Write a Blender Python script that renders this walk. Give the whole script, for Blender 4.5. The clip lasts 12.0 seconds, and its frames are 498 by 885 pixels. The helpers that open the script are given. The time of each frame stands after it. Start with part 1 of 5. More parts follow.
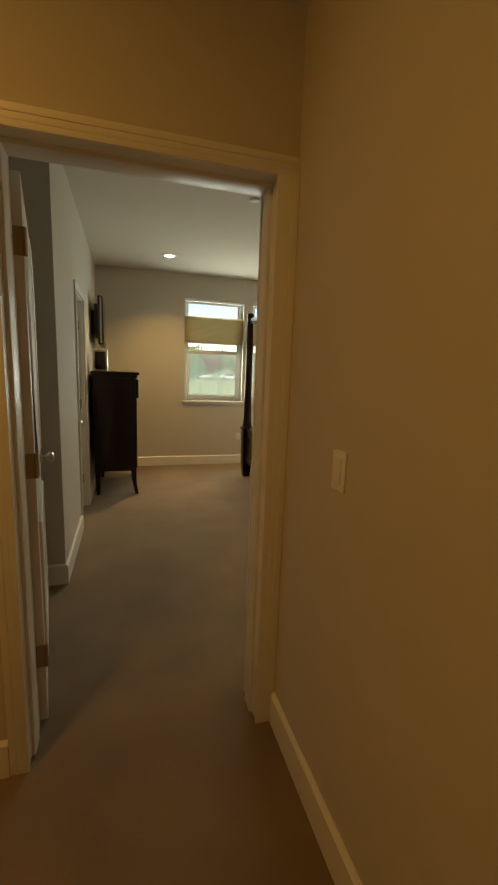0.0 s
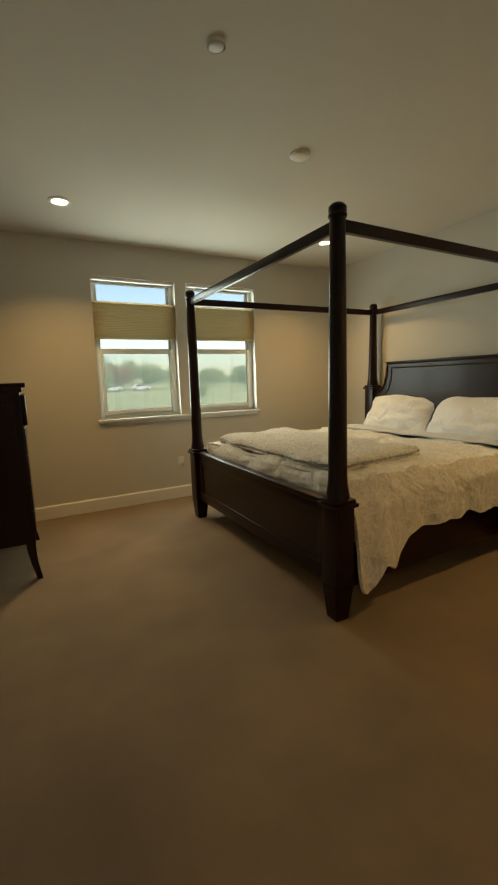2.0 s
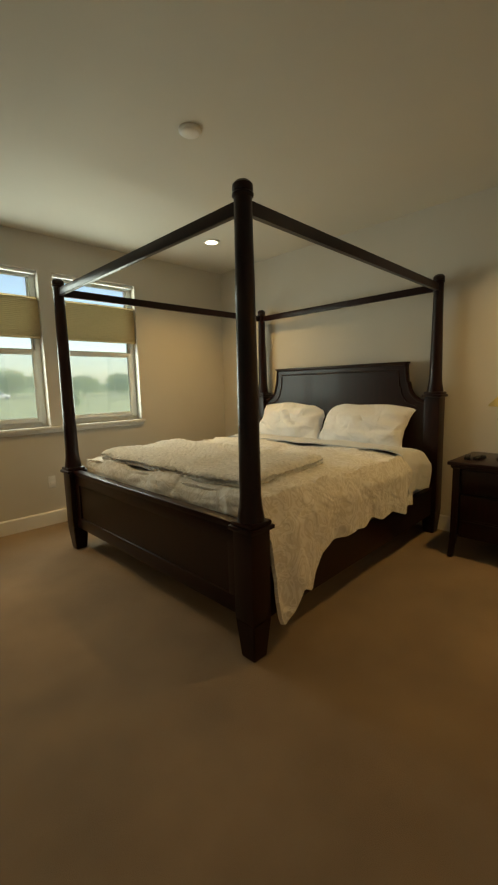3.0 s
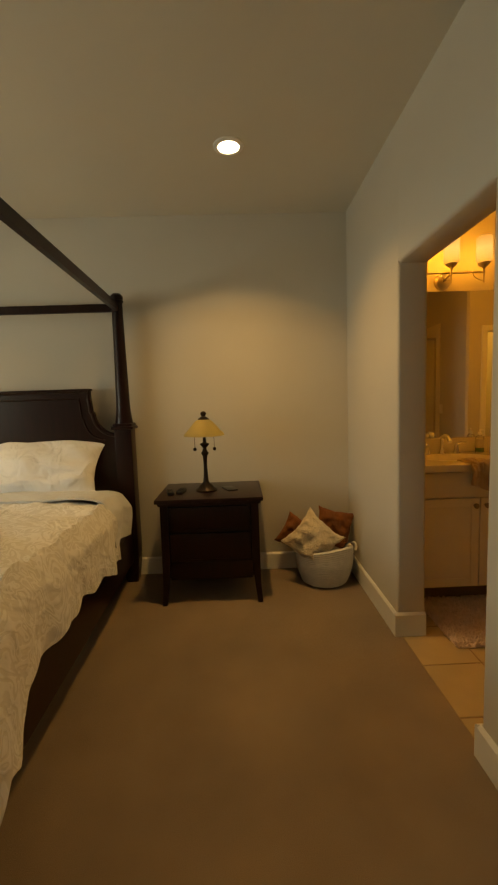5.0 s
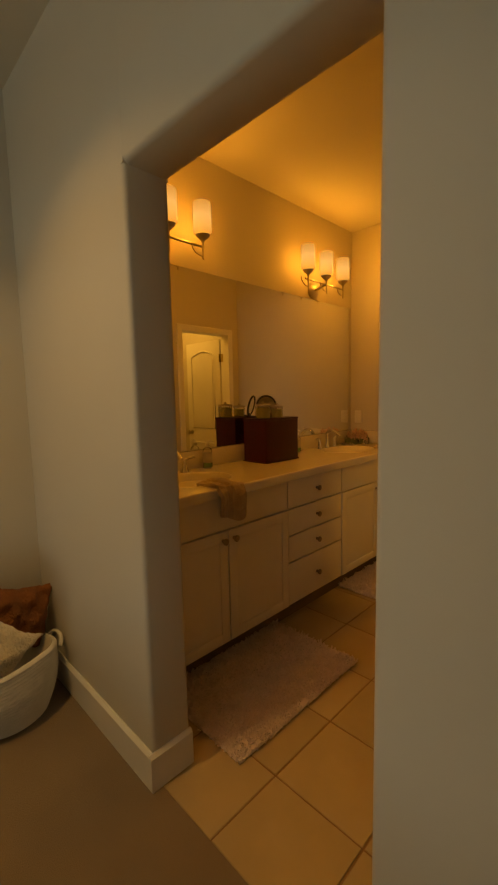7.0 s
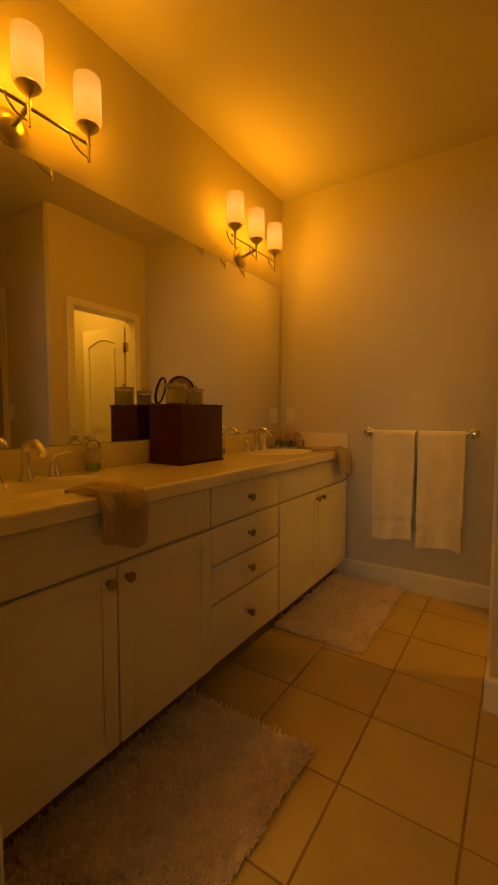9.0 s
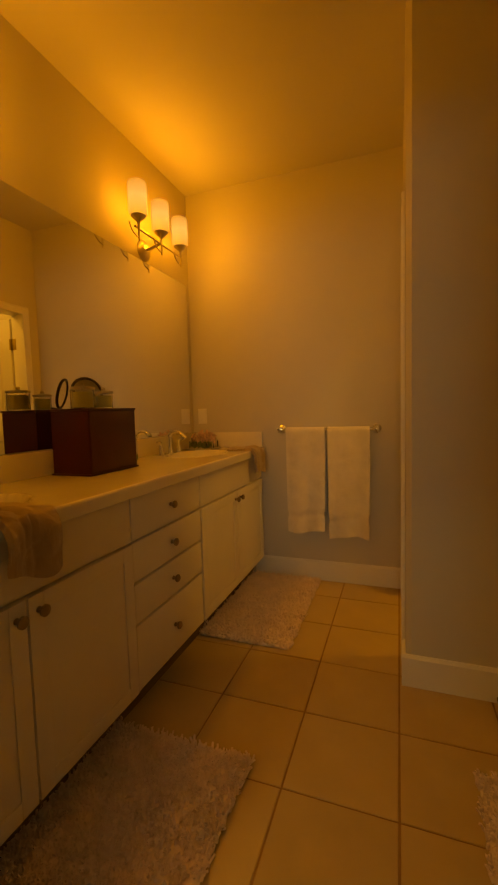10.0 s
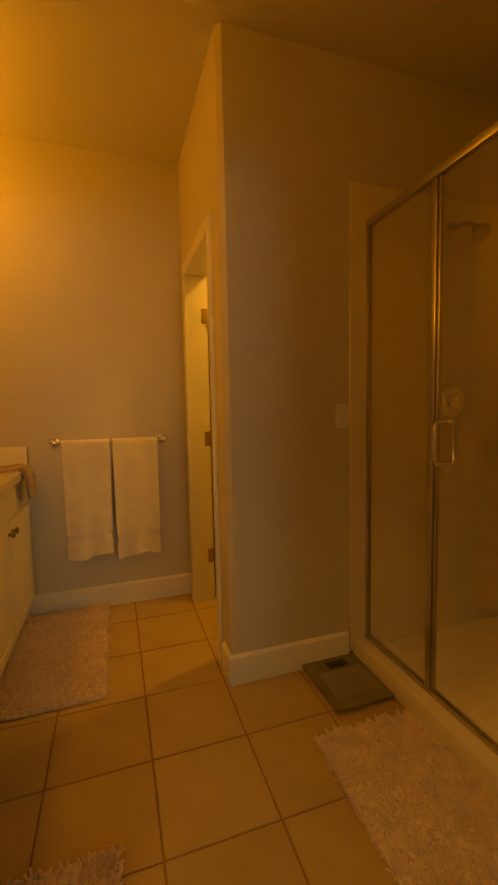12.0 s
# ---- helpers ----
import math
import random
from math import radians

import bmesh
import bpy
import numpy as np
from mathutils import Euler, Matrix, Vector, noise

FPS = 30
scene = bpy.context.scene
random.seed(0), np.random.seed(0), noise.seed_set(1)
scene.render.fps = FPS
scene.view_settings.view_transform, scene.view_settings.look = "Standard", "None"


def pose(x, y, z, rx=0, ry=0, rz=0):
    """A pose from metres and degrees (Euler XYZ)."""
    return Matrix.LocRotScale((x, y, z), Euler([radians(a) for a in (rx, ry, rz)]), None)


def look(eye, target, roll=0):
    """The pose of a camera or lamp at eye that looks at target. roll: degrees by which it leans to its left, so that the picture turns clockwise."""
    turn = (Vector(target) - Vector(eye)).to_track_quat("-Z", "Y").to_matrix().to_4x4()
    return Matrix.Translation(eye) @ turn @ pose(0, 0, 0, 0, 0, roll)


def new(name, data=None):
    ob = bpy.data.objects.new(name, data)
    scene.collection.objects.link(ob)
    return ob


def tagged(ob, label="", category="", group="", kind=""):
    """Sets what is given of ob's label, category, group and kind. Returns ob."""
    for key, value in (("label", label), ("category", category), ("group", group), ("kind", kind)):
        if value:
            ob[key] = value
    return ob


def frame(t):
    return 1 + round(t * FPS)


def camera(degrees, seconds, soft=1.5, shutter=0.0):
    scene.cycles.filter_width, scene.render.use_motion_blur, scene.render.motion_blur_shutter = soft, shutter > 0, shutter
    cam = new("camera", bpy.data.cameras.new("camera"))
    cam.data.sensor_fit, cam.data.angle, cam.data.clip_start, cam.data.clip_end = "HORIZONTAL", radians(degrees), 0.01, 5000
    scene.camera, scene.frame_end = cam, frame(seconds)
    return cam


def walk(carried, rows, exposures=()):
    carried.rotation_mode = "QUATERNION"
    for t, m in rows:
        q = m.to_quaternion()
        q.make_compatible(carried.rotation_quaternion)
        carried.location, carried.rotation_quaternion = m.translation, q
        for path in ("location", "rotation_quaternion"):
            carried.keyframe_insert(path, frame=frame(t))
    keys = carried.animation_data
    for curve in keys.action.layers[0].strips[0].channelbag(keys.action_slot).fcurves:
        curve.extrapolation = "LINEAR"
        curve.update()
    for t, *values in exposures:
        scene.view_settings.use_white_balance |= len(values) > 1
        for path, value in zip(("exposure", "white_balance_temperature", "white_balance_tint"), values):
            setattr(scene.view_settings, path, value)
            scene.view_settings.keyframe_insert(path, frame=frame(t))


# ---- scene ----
cam = camera(62.2, 12.0, soft=2.2)
PATH = [
    (0, (0.407, 0.076, 1.391), (0.967, 1.968, 1.061), 2.0),
    (0.5, (0.428, 0.483, 1.366), (0.855, 2.4, 0.989), 0.2),
    (1, (0.449, 0.932, 1.337), (0.962, 2.829, 0.97), -0.9),
    (1.5, (0.483, 1.338, 1.338), (1.165, 3.191, 1.019), -1.3),
    (2, (0.532, 1.663, 1.331), (1.458, 3.41, 1.031), -1.9),
    (2.5, (0.622, 1.886, 1.316), (1.766, 3.498, 1.012), -1.5),
    (2.7, (0.634, 1.939, 1.315), (1.873, 3.48, 1.018), -1.5),
    (4.3, (0.78, 2.359, 1.28), (2.686, 2.939, 1.108), -1.7),
    (4.5, (0.864, 2.422, 1.314), (2.81, 2.848, 1.133), -1.8),
    (5, (1.094, 2.534, 1.35), (3.084, 2.49, 1.152), -1.9),
    (5.5, (1.331, 2.61, 1.347), (3.239, 2.049, 1.139), -2.6),
    (6, (1.608, 2.569, 1.352), (3.352, 1.612, 1.149), -2.8),
    (6.5, (1.889, 2.470, 1.356), (3.438, 1.222, 1.147), -2.2),
    (7, (2.132, 2.344, 1.348), (3.540, 0.941, 1.127), -1.2),
    (7.2, (2.212, 2.264, 1.350), (3.580, 0.830, 1.116), -0.8),
    (8.8, (2.566, 1.861, 1.154), (3.722, 0.234, 1.017), 0.1),
    (9, (2.593, 1.845, 1.153), (3.686, 0.176, 1.022), 0.1),
    (9.5, (2.623, 1.803, 1.162), (3.545, 0.033, 1.03), -1.0),
    (10, (2.682, 1.822, 1.171), (3.364, -0.052, 1.024), -1.6),
    (10.5, (2.766, 1.836, 1.201), (3.18, -0.114, 1.046), -2.0),
    (11, (2.9, 1.788, 1.224), (3.002, -0.203, 1.065), -1.9),
    (11.5, (3.009, 1.739, 1.226), (2.754, -0.239, 1.069), -1.6),
    (12, (3.104, 1.721, 1.224), (2.486, -0.174, 1.059), -1.2),
]
# exposure follows the phone's own metering
walk(cam, [(t, look(eye, target, roll)) for t, eye, target, roll in PATH],
     exposures=[(0.0, 0.10, 7400, 4), (1.2, 0.04, 7400, 3), (2.0, -0.18, 7250, 2), (2.7, -0.18, 7300, 2), (4.3, -0.13, 8050, 5), (5.0, -0.10, 8650, 7), (5.6, -0.20, 8800, 8), (6.5, -0.40, 8750, 9), (7.2, -0.50, 8700, 9), (8.8, -0.34, 12100, 8), (10.5, -0.27, 12400, 8), (12.0, -0.12, 12700, 8)])

# ---- world, daylight and lamps ----
world = bpy.data.worlds.new("sky")
scene.world = world
world.use_nodes = True
wn = world.node_tree
sky = wn.nodes.new("ShaderNodeTexSky")
sky.sky_type, sky.sun_disc = "NISHITA", False
sky.sun_elevation, sky.sun_rotation = radians(48), radians(200)
wn.links.new(sky.outputs[0], wn.nodes["Background"].inputs[0])
wn.nodes["Background"].inputs[1].default_value = 0.23
scene.view_settings.exposure = 0.0


def lamp(name, kind, at, energy, color, aim=None, **extra):
    data = bpy.data.lights.new(name, kind)
    data.energy, data.color = energy, color
    for key, value in extra.items():
        if key == "size":
            data.size = value
        elif key == "size_y":
            data.shape, data.size_y = "RECTANGLE", value
        elif key == "disk":
            data.shape, data.size = "DISK", value
        elif key == "spread":
            data.spread = radians(value)
        elif key == "radius":
            data.shadow_soft_size = value
        elif key == "angle":
            data.angle = radians(value)
    ob = new(name, data)
    ob.matrix_world = look(at, aim or (at[0], at[1], at[2] - 1))
    return ob


WARM, AMBER, HALL = (1.0, 0.57, 0.17), (1.0, 0.43, 0.055), (1.0, 0.50, 0.12)
lamp("sun", "SUN", (10, -20, 30), 5.0, (1.0, 0.95, 0.86), aim=(4, 5, 0), angle=0.5)
for cx in (1.6375, 2.635):
    # daylight through the clear glass below and above the drawn shade
    for z, tall, power in ((1.375, 0.70, 11.5), (2.275, 0.18, 3.0)):
        lamp("window_daylight", "AREA", (cx, 6.268, z), power, (0.87, 0.99, 0.97), aim=(cx, 0.0, z), spread=175, size=0.80, size_y=tall)
CANS = [(0.903, 5.345), (3.470, 5.345), (3.495, 2.54)]
for cx, cy in CANS:
    lamp("can_light", "AREA", (cx, cy, 2.715), 9.6, (1.0, 0.61, 0.22), disk=0.11, spread=118)
lamp("hall_light", "AREA", (-0.62, 0.40, 2.70), 10.5, HALL, disk=0.14)
lamp("toilet_light", "AREA", (1.9, -0.45, 2.70), 13, (1.0, 0.50, 0.085), disk=0.14)
SCONCES = [1.036, -0.39]
for cy in SCONCES:
    for off in (-0.228, 0.0, 0.228):
        lamp("sconce_bulb", "POINT", (3.963, cy + off, 2.32), 6.7, AMBER, radius=0.03)


# ---- materials ----
def mat(name, color, rough=0.6, metal=0.0, vary=0.08, scale=6.0, fine=120.0, bump=0.1, depth=0.002, coat=0.0, sheen=0.0, per_object=0.0, color2=None):
    m = bpy.data.materials.new(name)
    m.use_nodes = True
    nt = m.node_tree
    b = nt.nodes["Principled BSDF"]
    b.inputs["Roughness"].default_value = rough
    b.inputs["Metallic"].default_value = metal
    b.inputs["Coat Weight"].default_value = coat
    b.inputs["Sheen Weight"].default_value = sheen
    co = nt.nodes.new("ShaderNodeTexCoord")
    big = nt.nodes.new("ShaderNodeTexNoise")
    big.inputs["Scale"].default_value, big.inputs["Detail"].default_value = scale, 5
    nt.links.new(co.outputs["Object"], big.inputs["Vector"])
    ramp = nt.nodes.new("ShaderNodeValToRGB")
    ramp.color_ramp.elements[0].position, ramp.color_ramp.elements[1].position = 0.3, 0.7
    c2 = color2 or color
    ramp.color_ramp.elements[0].color = (*[c * (1 - vary) for c in c2], 1)
    ramp.color_ramp.elements[1].color = (*[min(1, c * (1 + vary)) for c in color], 1)
    nt.links.new(big.outputs["Fac"], ramp.inputs["Fac"])
    out = ramp.outputs["Color"]
    if per_object:
        info = nt.nodes.new("ShaderNodeObjectInfo")
        hsv = nt.nodes.new("ShaderNodeHueSaturation")
        mr = nt.nodes.new("ShaderNodeMapRange")
        mr.inputs["To Min"].default_value, mr.inputs["To Max"].default_value = 1 - per_object, 1 + per_object
        nt.links.new(info.outputs["Random"], mr.inputs["Value"])
        nt.links.new(mr.outputs[0], hsv.inputs["Value"])
        nt.links.new(out, hsv.inputs["Color"])
        out = hsv.outputs["Color"]
    nt.links.new(out, b.inputs["Base Color"])
    small = nt.nodes.new("ShaderNodeTexNoise")
    small.inputs["Scale"].default_value, small.inputs["Detail"].default_value = fine, 4
    nt.links.new(co.outputs["Object"], small.inputs["Vector"])
    if bump:
        bp = nt.nodes.new("ShaderNodeBump")
        bp.inputs["Strength"].default_value, bp.inputs["Distance"].default_value = bump, depth
        nt.links.new(small.outputs["Fac"], bp.inputs["Height"])
        nt.links.new(bp.outputs["Normal"], b.inputs["Normal"])
    if metal < 0.5 and rough > 0.1:
        rr = nt.nodes.new("ShaderNodeMapRange")
        rr.inputs["To Min"].default_value, rr.inputs["To Max"].default_value = rough * 0.88, min(1, rough * 1.12)
        nt.links.new(big.outputs["Fac"], rr.inputs["Value"])
        nt.links.new(rr.outputs[0], b.inputs["Roughness"])
    return m


def wood(name, dark, light, rough=0.3, coat=0.3):
    m = mat(name, light, rough, coat=coat, bump=0.02, fine=30, color2=dark, vary=0.05)
    nt = m.node_tree
    nt.nodes["Principled BSDF"].inputs["Specular IOR Level"].default_value = 0.3
    co = next(n for n in nt.nodes if n.type == "TEX_COORD")
    mp = nt.nodes.new("ShaderNodeMapping")
    mp.inputs["Scale"].default_value = (6.0, 6.0, 0.7)
    nt.links.new(co.outputs["Object"], mp.inputs["Vector"])
    for n in nt.nodes:
        if n.type == "TEX_NOISE":
            nt.links.new(mp.outputs[0], n.inputs["Vector"])
    return m


def glow(name, color, strength):
    m = bpy.data.materials.new(name)
    m.use_nodes = True
    b = m.node_tree.nodes["Principled BSDF"]
    b.inputs["Base Color"].default_value = (*color, 1)
    b.inputs["Emission Color"].default_value = (*color, 1)
    b.inputs["Emission Strength"].default_value = strength
    return m


def glass(name, color=(1, 1, 1), rough=0.0, ior=1.45, thin=True):
    m = bpy.data.materials.new(name)
    m.use_nodes = True
    b = m.node_tree.nodes["Principled BSDF"]
    b.inputs["Base Color"].default_value = (*color, 1)
    b.inputs["Roughness"].default_value = rough
    b.inputs["Transmission Weight"].default_value = 1.0
    b.inputs["IOR"].default_value = ior
    return m


WALL = mat("greige_wall_paint", (0.61, 0.578, 0.515), 0.75, vary=0.02, scale=2.0, fine=260, bump=0.12, depth=0.0015)
CEIL = mat("ceiling_paint", (0.66, 0.63, 0.56), 0.85, vary=0.02, scale=1.5, fine=220, bump=0.15, depth=0.0015)
TRIM = mat("white_trim_paint", (0.80, 0.79, 0.75), 0.38, vary=0.02, scale=4, fine=40, bump=0.03)
DOORP = mat("white_door_paint", (0.80, 0.79, 0.75), 0.42, vary=0.02, scale=5, fine=90, bump=0.05)
CARPET = mat("beige_carpet", (0.255, 0.180, 0.115), 0.97, vary=0.17, scale=2.6, fine=420, bump=0.7, depth=0.006, sheen=0.2)
ESPRESSO = wood("espresso_wood", (0.0095, 0.0019, 0.0017), (0.0165, 0.0029, 0.0023), 0.32, 0.05)
LINEN = mat("white_linen", (0.84, 0.86, 0.90), 0.9, vary=0.03, scale=5, fine=500, bump=0.2, depth=0.001, sheen=0.3)
SHEET = mat("pale_grey_sheet", (0.60, 0.62, 0.65), 0.9, vary=0.04, scale=6, fine=500, bump=0.2, depth=0.001, sheen=0.3)
KNIT = mat("cream_knit", (0.78, 0.77, 0.74), 0.95, vary=0.16, scale=38, fine=75, bump=0.9, depth=0.012, sheen=0.4)
TILE = mat("beige_ceramic_tile", (0.47, 0.355, 0.205), 0.36, vary=0.07, scale=5, fine=35, bump=0.05, depth=0.002, per_object=0.06)
GROUT = mat("brown_grout", (0.30, 0.185, 0.10), 0.9, vary=0.15, scale=12, fine=250, bump=0.3)
COUNTER = mat("cream_cultured_marble", (0.80, 0.75, 0.64), 0.16, vary=0.03, scale=5, fine=20, bump=0.0, coat=0.3)
CABINET = mat("cream_cabinet_paint", (0.78, 0.74, 0.66), 0.45, vary=0.025, scale=4, fine=70, bump=0.04)
# brown tone with the shade of the cabinet recess put into it
SHADOWGAP = mat("shaded_gap", (0.20, 0.14, 0.09), 0.9)
CHROME = mat("polished_chrome", (0.80, 0.79, 0.77), 0.10, 1.0, vary=0.02, bump=0.0)
NICKEL = mat("brushed_nickel", (0.55, 0.50, 0.43), 0.32, 1.0, vary=0.05, bump=0.03)
KNOBMETAL = mat("aged_nickel_knob", (0.30, 0.24, 0.17), 0.30, 1.0, vary=0.08, bump=0.02)
BRONZE = mat("oil_bronze", (0.035, 0.022, 0.015), 0.38, 0.7, vary=0.2, scale=25, bump=0.05)
BRASS = mat("satin_hinge", (0.42, 0.33, 0.20), 0.35, 1.0, vary=0.06, bump=0.02)
MIRROR = mat("mirror_silver", (0.86, 0.87, 0.85), 0.0, 1.0, vary=0.0, bump=0.0)
GLASS = glass("clear_glass")
SHOWERGLASS = glass("shower_glass", (0.97, 0.98, 0.96))
BLACKPL = mat("black_plastic", (0.012, 0.012, 0.013), 0.3, vary=0.1, bump=0.02)
SCREEN = mat("tv_screen", (0.006, 0.006, 0.008), 0.08, vary=0.05, bump=0.0)
WHITEPL = mat("white_plastic", (0.80, 0.79, 0.76), 0.4, vary=0.02, bump=0.0)
VINYL = mat("white_window_vinyl", (0.78, 0.80, 0.78), 0.4, vary=0.02, bump=0.0)
TOWEL = mat("cream_terry", (0.78, 0.72, 0.62), 0.97, vary=0.06, scale=12, fine=380, bump=0.8, depth=0.005, sheen=0.5)
CLOTH = mat("taupe_washcloth", (0.44, 0.33, 0.22), 0.97, vary=0.10, scale=14, fine=380, bump=0.8, depth=0.005, sheen=0.5)
SHAG = mat("cream_shag", (0.78, 0.64, 0.56), 0.97, vary=0.10, scale=20, fine=200, bump=0.3, depth=0.004, sheen=0.4)
BURGUNDY = mat("burgundy_lacquer", (0.058, 0.002, 0.010), 0.42, vary=0.1, scale=9, bump=0.03)
ROPE = mat("white_cotton_rope", (0.72, 0.69, 0.63), 0.95, vary=0.07, scale=20, fine=200, bump=0.5, depth=0.004)
CREAMFUR = mat("cream_tufted_wool", (0.74, 0.63, 0.46), 0.97, vary=0.12, scale=28, fine=110, bump=0.9, depth=0.012, sheen=0.5)
RUST = mat("rust_brown_plush", (0.23, 0.078, 0.026), 0.95, vary=0.25, scale=14, fine=120, bump=0.8, depth=0.01)
SURROUND = mat("shower_surround", (0.71, 0.66, 0.56), 0.3, vary=0.03, scale=4, bump=0.02)
SOAP = glass("green_soap", (0.35, 0.75, 0.42), 0.05)
CANDLE = mat("pale_green_candle", (0.66, 0.64, 0.30), 0.5, vary=0.06)
PINK = mat("dried_petals", (0.72, 0.50, 0.40), 0.9, vary=0.35, scale=30)
LEAFGREEN = mat("small_leaves", (0.22, 0.26, 0.12), 0.7, vary=0.3, scale=30)
LAMPGLOW = glow("lamp_lens", (1.0, 0.86, 0.62), 14.0)
SHADEGLOW = glow("lit_opal_glass", (1.0, 0.56, 0.16), 1.12)
nt = SHADEGLOW.node_tree
nt.nodes["Principled BSDF"].inputs["Base Color"].default_value = (0.03, 0.02, 0.01, 1)
see, mixed = nt.nodes.new("ShaderNodeBsdfTransparent"), nt.nodes.new("ShaderNodeMixShader")
see.inputs["Color"].default_value = (1.0, 0.85, 0.6, 1)
co, cut, glowing = nt.nodes.new("ShaderNodeTexCoord"), nt.nodes.new("ShaderNodeSeparateXYZ"), nt.nodes.new("ShaderNodeValToRGB")
nt.links.new(co.outputs["Object"], cut.inputs[0])
span = nt.nodes.new("ShaderNodeMapRange")
span.inputs["From Min"].default_value, span.inputs["From Max"].default_value = 0.09, 0.265
nt.links.new(cut.outputs["Z"], span.inputs["Value"])
nt.links.new(span.outputs[0], glowing.inputs["Fac"])
glowing.color_ramp.elements[0].color, glowing.color_ramp.elements[1].color = (0.80, 0.40, 0.09, 1), (0.74, 0.36, 0.08, 1)
peak = glowing.color_ramp.elements.new(0.52)
peak.color = (1.0, 0.64, 0.24, 1)
nt.links.new(glowing.outputs[0], nt.nodes["Principled BSDF"].inputs["Emission Color"])
mixed.inputs["Fac"].default_value = 0.36
nt.links.new(nt.nodes["Principled BSDF"].outputs[0], mixed.inputs[1])
nt.links.new(see.outputs[0], mixed.inputs[2])
nt.links.new(mixed.outputs[0], nt.nodes["Material Output"].inputs["Surface"])
PAPER = mat("print_paper", (0.55, 0.53, 0.50), 0.6, vary=0.2, scale=14, bump=0.0)


def shade_fabric():
    m = mat("olive_cellular_shade", (0.50, 0.42, 0.29), 0.9, vary=0.03, bump=0.1, fine=200)
    b = m.node_tree.nodes["Principled BSDF"]
    nt = m.node_tree
    tr = nt.nodes.new("ShaderNodeBsdfTranslucent")
    tr.inputs["Color"].default_value = (0.95, 0.81, 0.57, 1)
    mx = nt.nodes.new("ShaderNodeMixShader")
    mx.inputs["Fac"].default_value = 0.78
    nt.links.new(b.outputs[0], mx.inputs[1])
    nt.links.new(tr.outputs[0], mx.inputs[2])
    nt.links.new(mx.outputs[0], nt.nodes["Material Output"].inputs["Surface"])
    return m


def amber_glass_shade():
    m = shade_fabric()
    m.name = "cream_glass_shade"
    nt = m.node_tree
    ramp = next(n for n in nt.nodes if n.type == "VALTORGB")
    for e in ramp.color_ramp.elements:
        e.color = (0.80, 0.73, 0.44, 1)
    next(n for n in nt.nodes if n.type == "BSDF_TRANSLUCENT").inputs["Color"].default_value = (0.82, 0.74, 0.42, 1)
    nt.nodes["Principled BSDF"].inputs["Roughness"].default_value = 0.25
    return m


def scroll_fabric():
    """Cream coverlet with raised grey-taupe scrolls."""
    m = mat("scroll_coverlet", (0.78, 0.77, 0.75), 0.93, vary=0.04, scale=5, fine=400, bump=0.2, depth=0.001, sheen=0.3)
    nt = m.node_tree
    b = nt.nodes["Principled BSDF"]
    co = next(n for n in nt.nodes if n.type == "TEX_COORD")
    no = nt.nodes.new("ShaderNodeTexNoise")
    no.inputs["Scale"].default_value, no.inputs["Detail"].default_value, no.inputs["Distortion"].default_value = 7.0, 1.5, 2.2
    nt.links.new(co.outputs["Object"], no.inputs["Vector"])
    mul = nt.nodes.new("ShaderNodeMath")
    mul.operation, mul.inputs[1].default_value = "MULTIPLY", 34.0
    nt.links.new(no.outputs["Fac"], mul.inputs[0])
    sn = nt.nodes.new("ShaderNodeMath")
    sn.operation = "SINE"
    nt.links.new(mul.outputs[0], sn.inputs[0])
    rp = nt.nodes.new("ShaderNodeValToRGB")
    rp.color_ramp.elements[0].position, rp.color_ramp.elements[1].position = 0.35, 0.65
    rp.color_ramp.elements[0].color, rp.color_ramp.elements[1].color = (0.675, 0.66, 0.625, 1), (0.785, 0.78, 0.765, 1)
    mr = nt.nodes.new("ShaderNodeMapRange")
    mr.inputs["From Min"].default_value = -1.0
    nt.links.new(sn.outputs[0], mr.inputs["Value"])
    nt.links.new(mr.outputs[0], rp.inputs["Fac"])
    nt.links.new(rp.outputs[0], b.inputs["Base Color"])
    bp = next(n for n in nt.nodes if n.type == "BUMP")
    bp2 = nt.nodes.new("ShaderNodeBump")
    bp2.inputs["Strength"].default_value, bp2.inputs["Distance"].default_value = 0.25, 0.003
    nt.links.new(mr.outputs[0], bp2.inputs["Height"])
    nt.links.new(bp.outputs[0], bp2.inputs["Normal"])
    nt.links.new(bp2.outputs[0], b.inputs["Normal"])
    return m




def pebbled(m, scale, depth):
    """Adds raised round stitches to a cloth."""
    nt = m.node_tree
    co = next(n for n in nt.nodes if n.type == "TEX_COORD")
    vo = nt.nodes.new("ShaderNodeTexVoronoi")
    vo.inputs["Scale"].default_value = scale
    nt.links.new(co.outputs["Object"], vo.inputs["Vector"])
    bp = nt.nodes.new("ShaderNodeBump")
    bp.invert = True
    bp.inputs["Strength"].default_value, bp.inputs["Distance"].default_value = 1.0, depth
    nt.links.new(vo.outputs["Distance"], bp.inputs["Height"])
    old = next(n for n in nt.nodes if n.type == "BUMP")
    nt.links.new(old.outputs[0], bp.inputs["Normal"])
    nt.links.new(bp.outputs[0], nt.nodes["Principled BSDF"].inputs["Normal"])


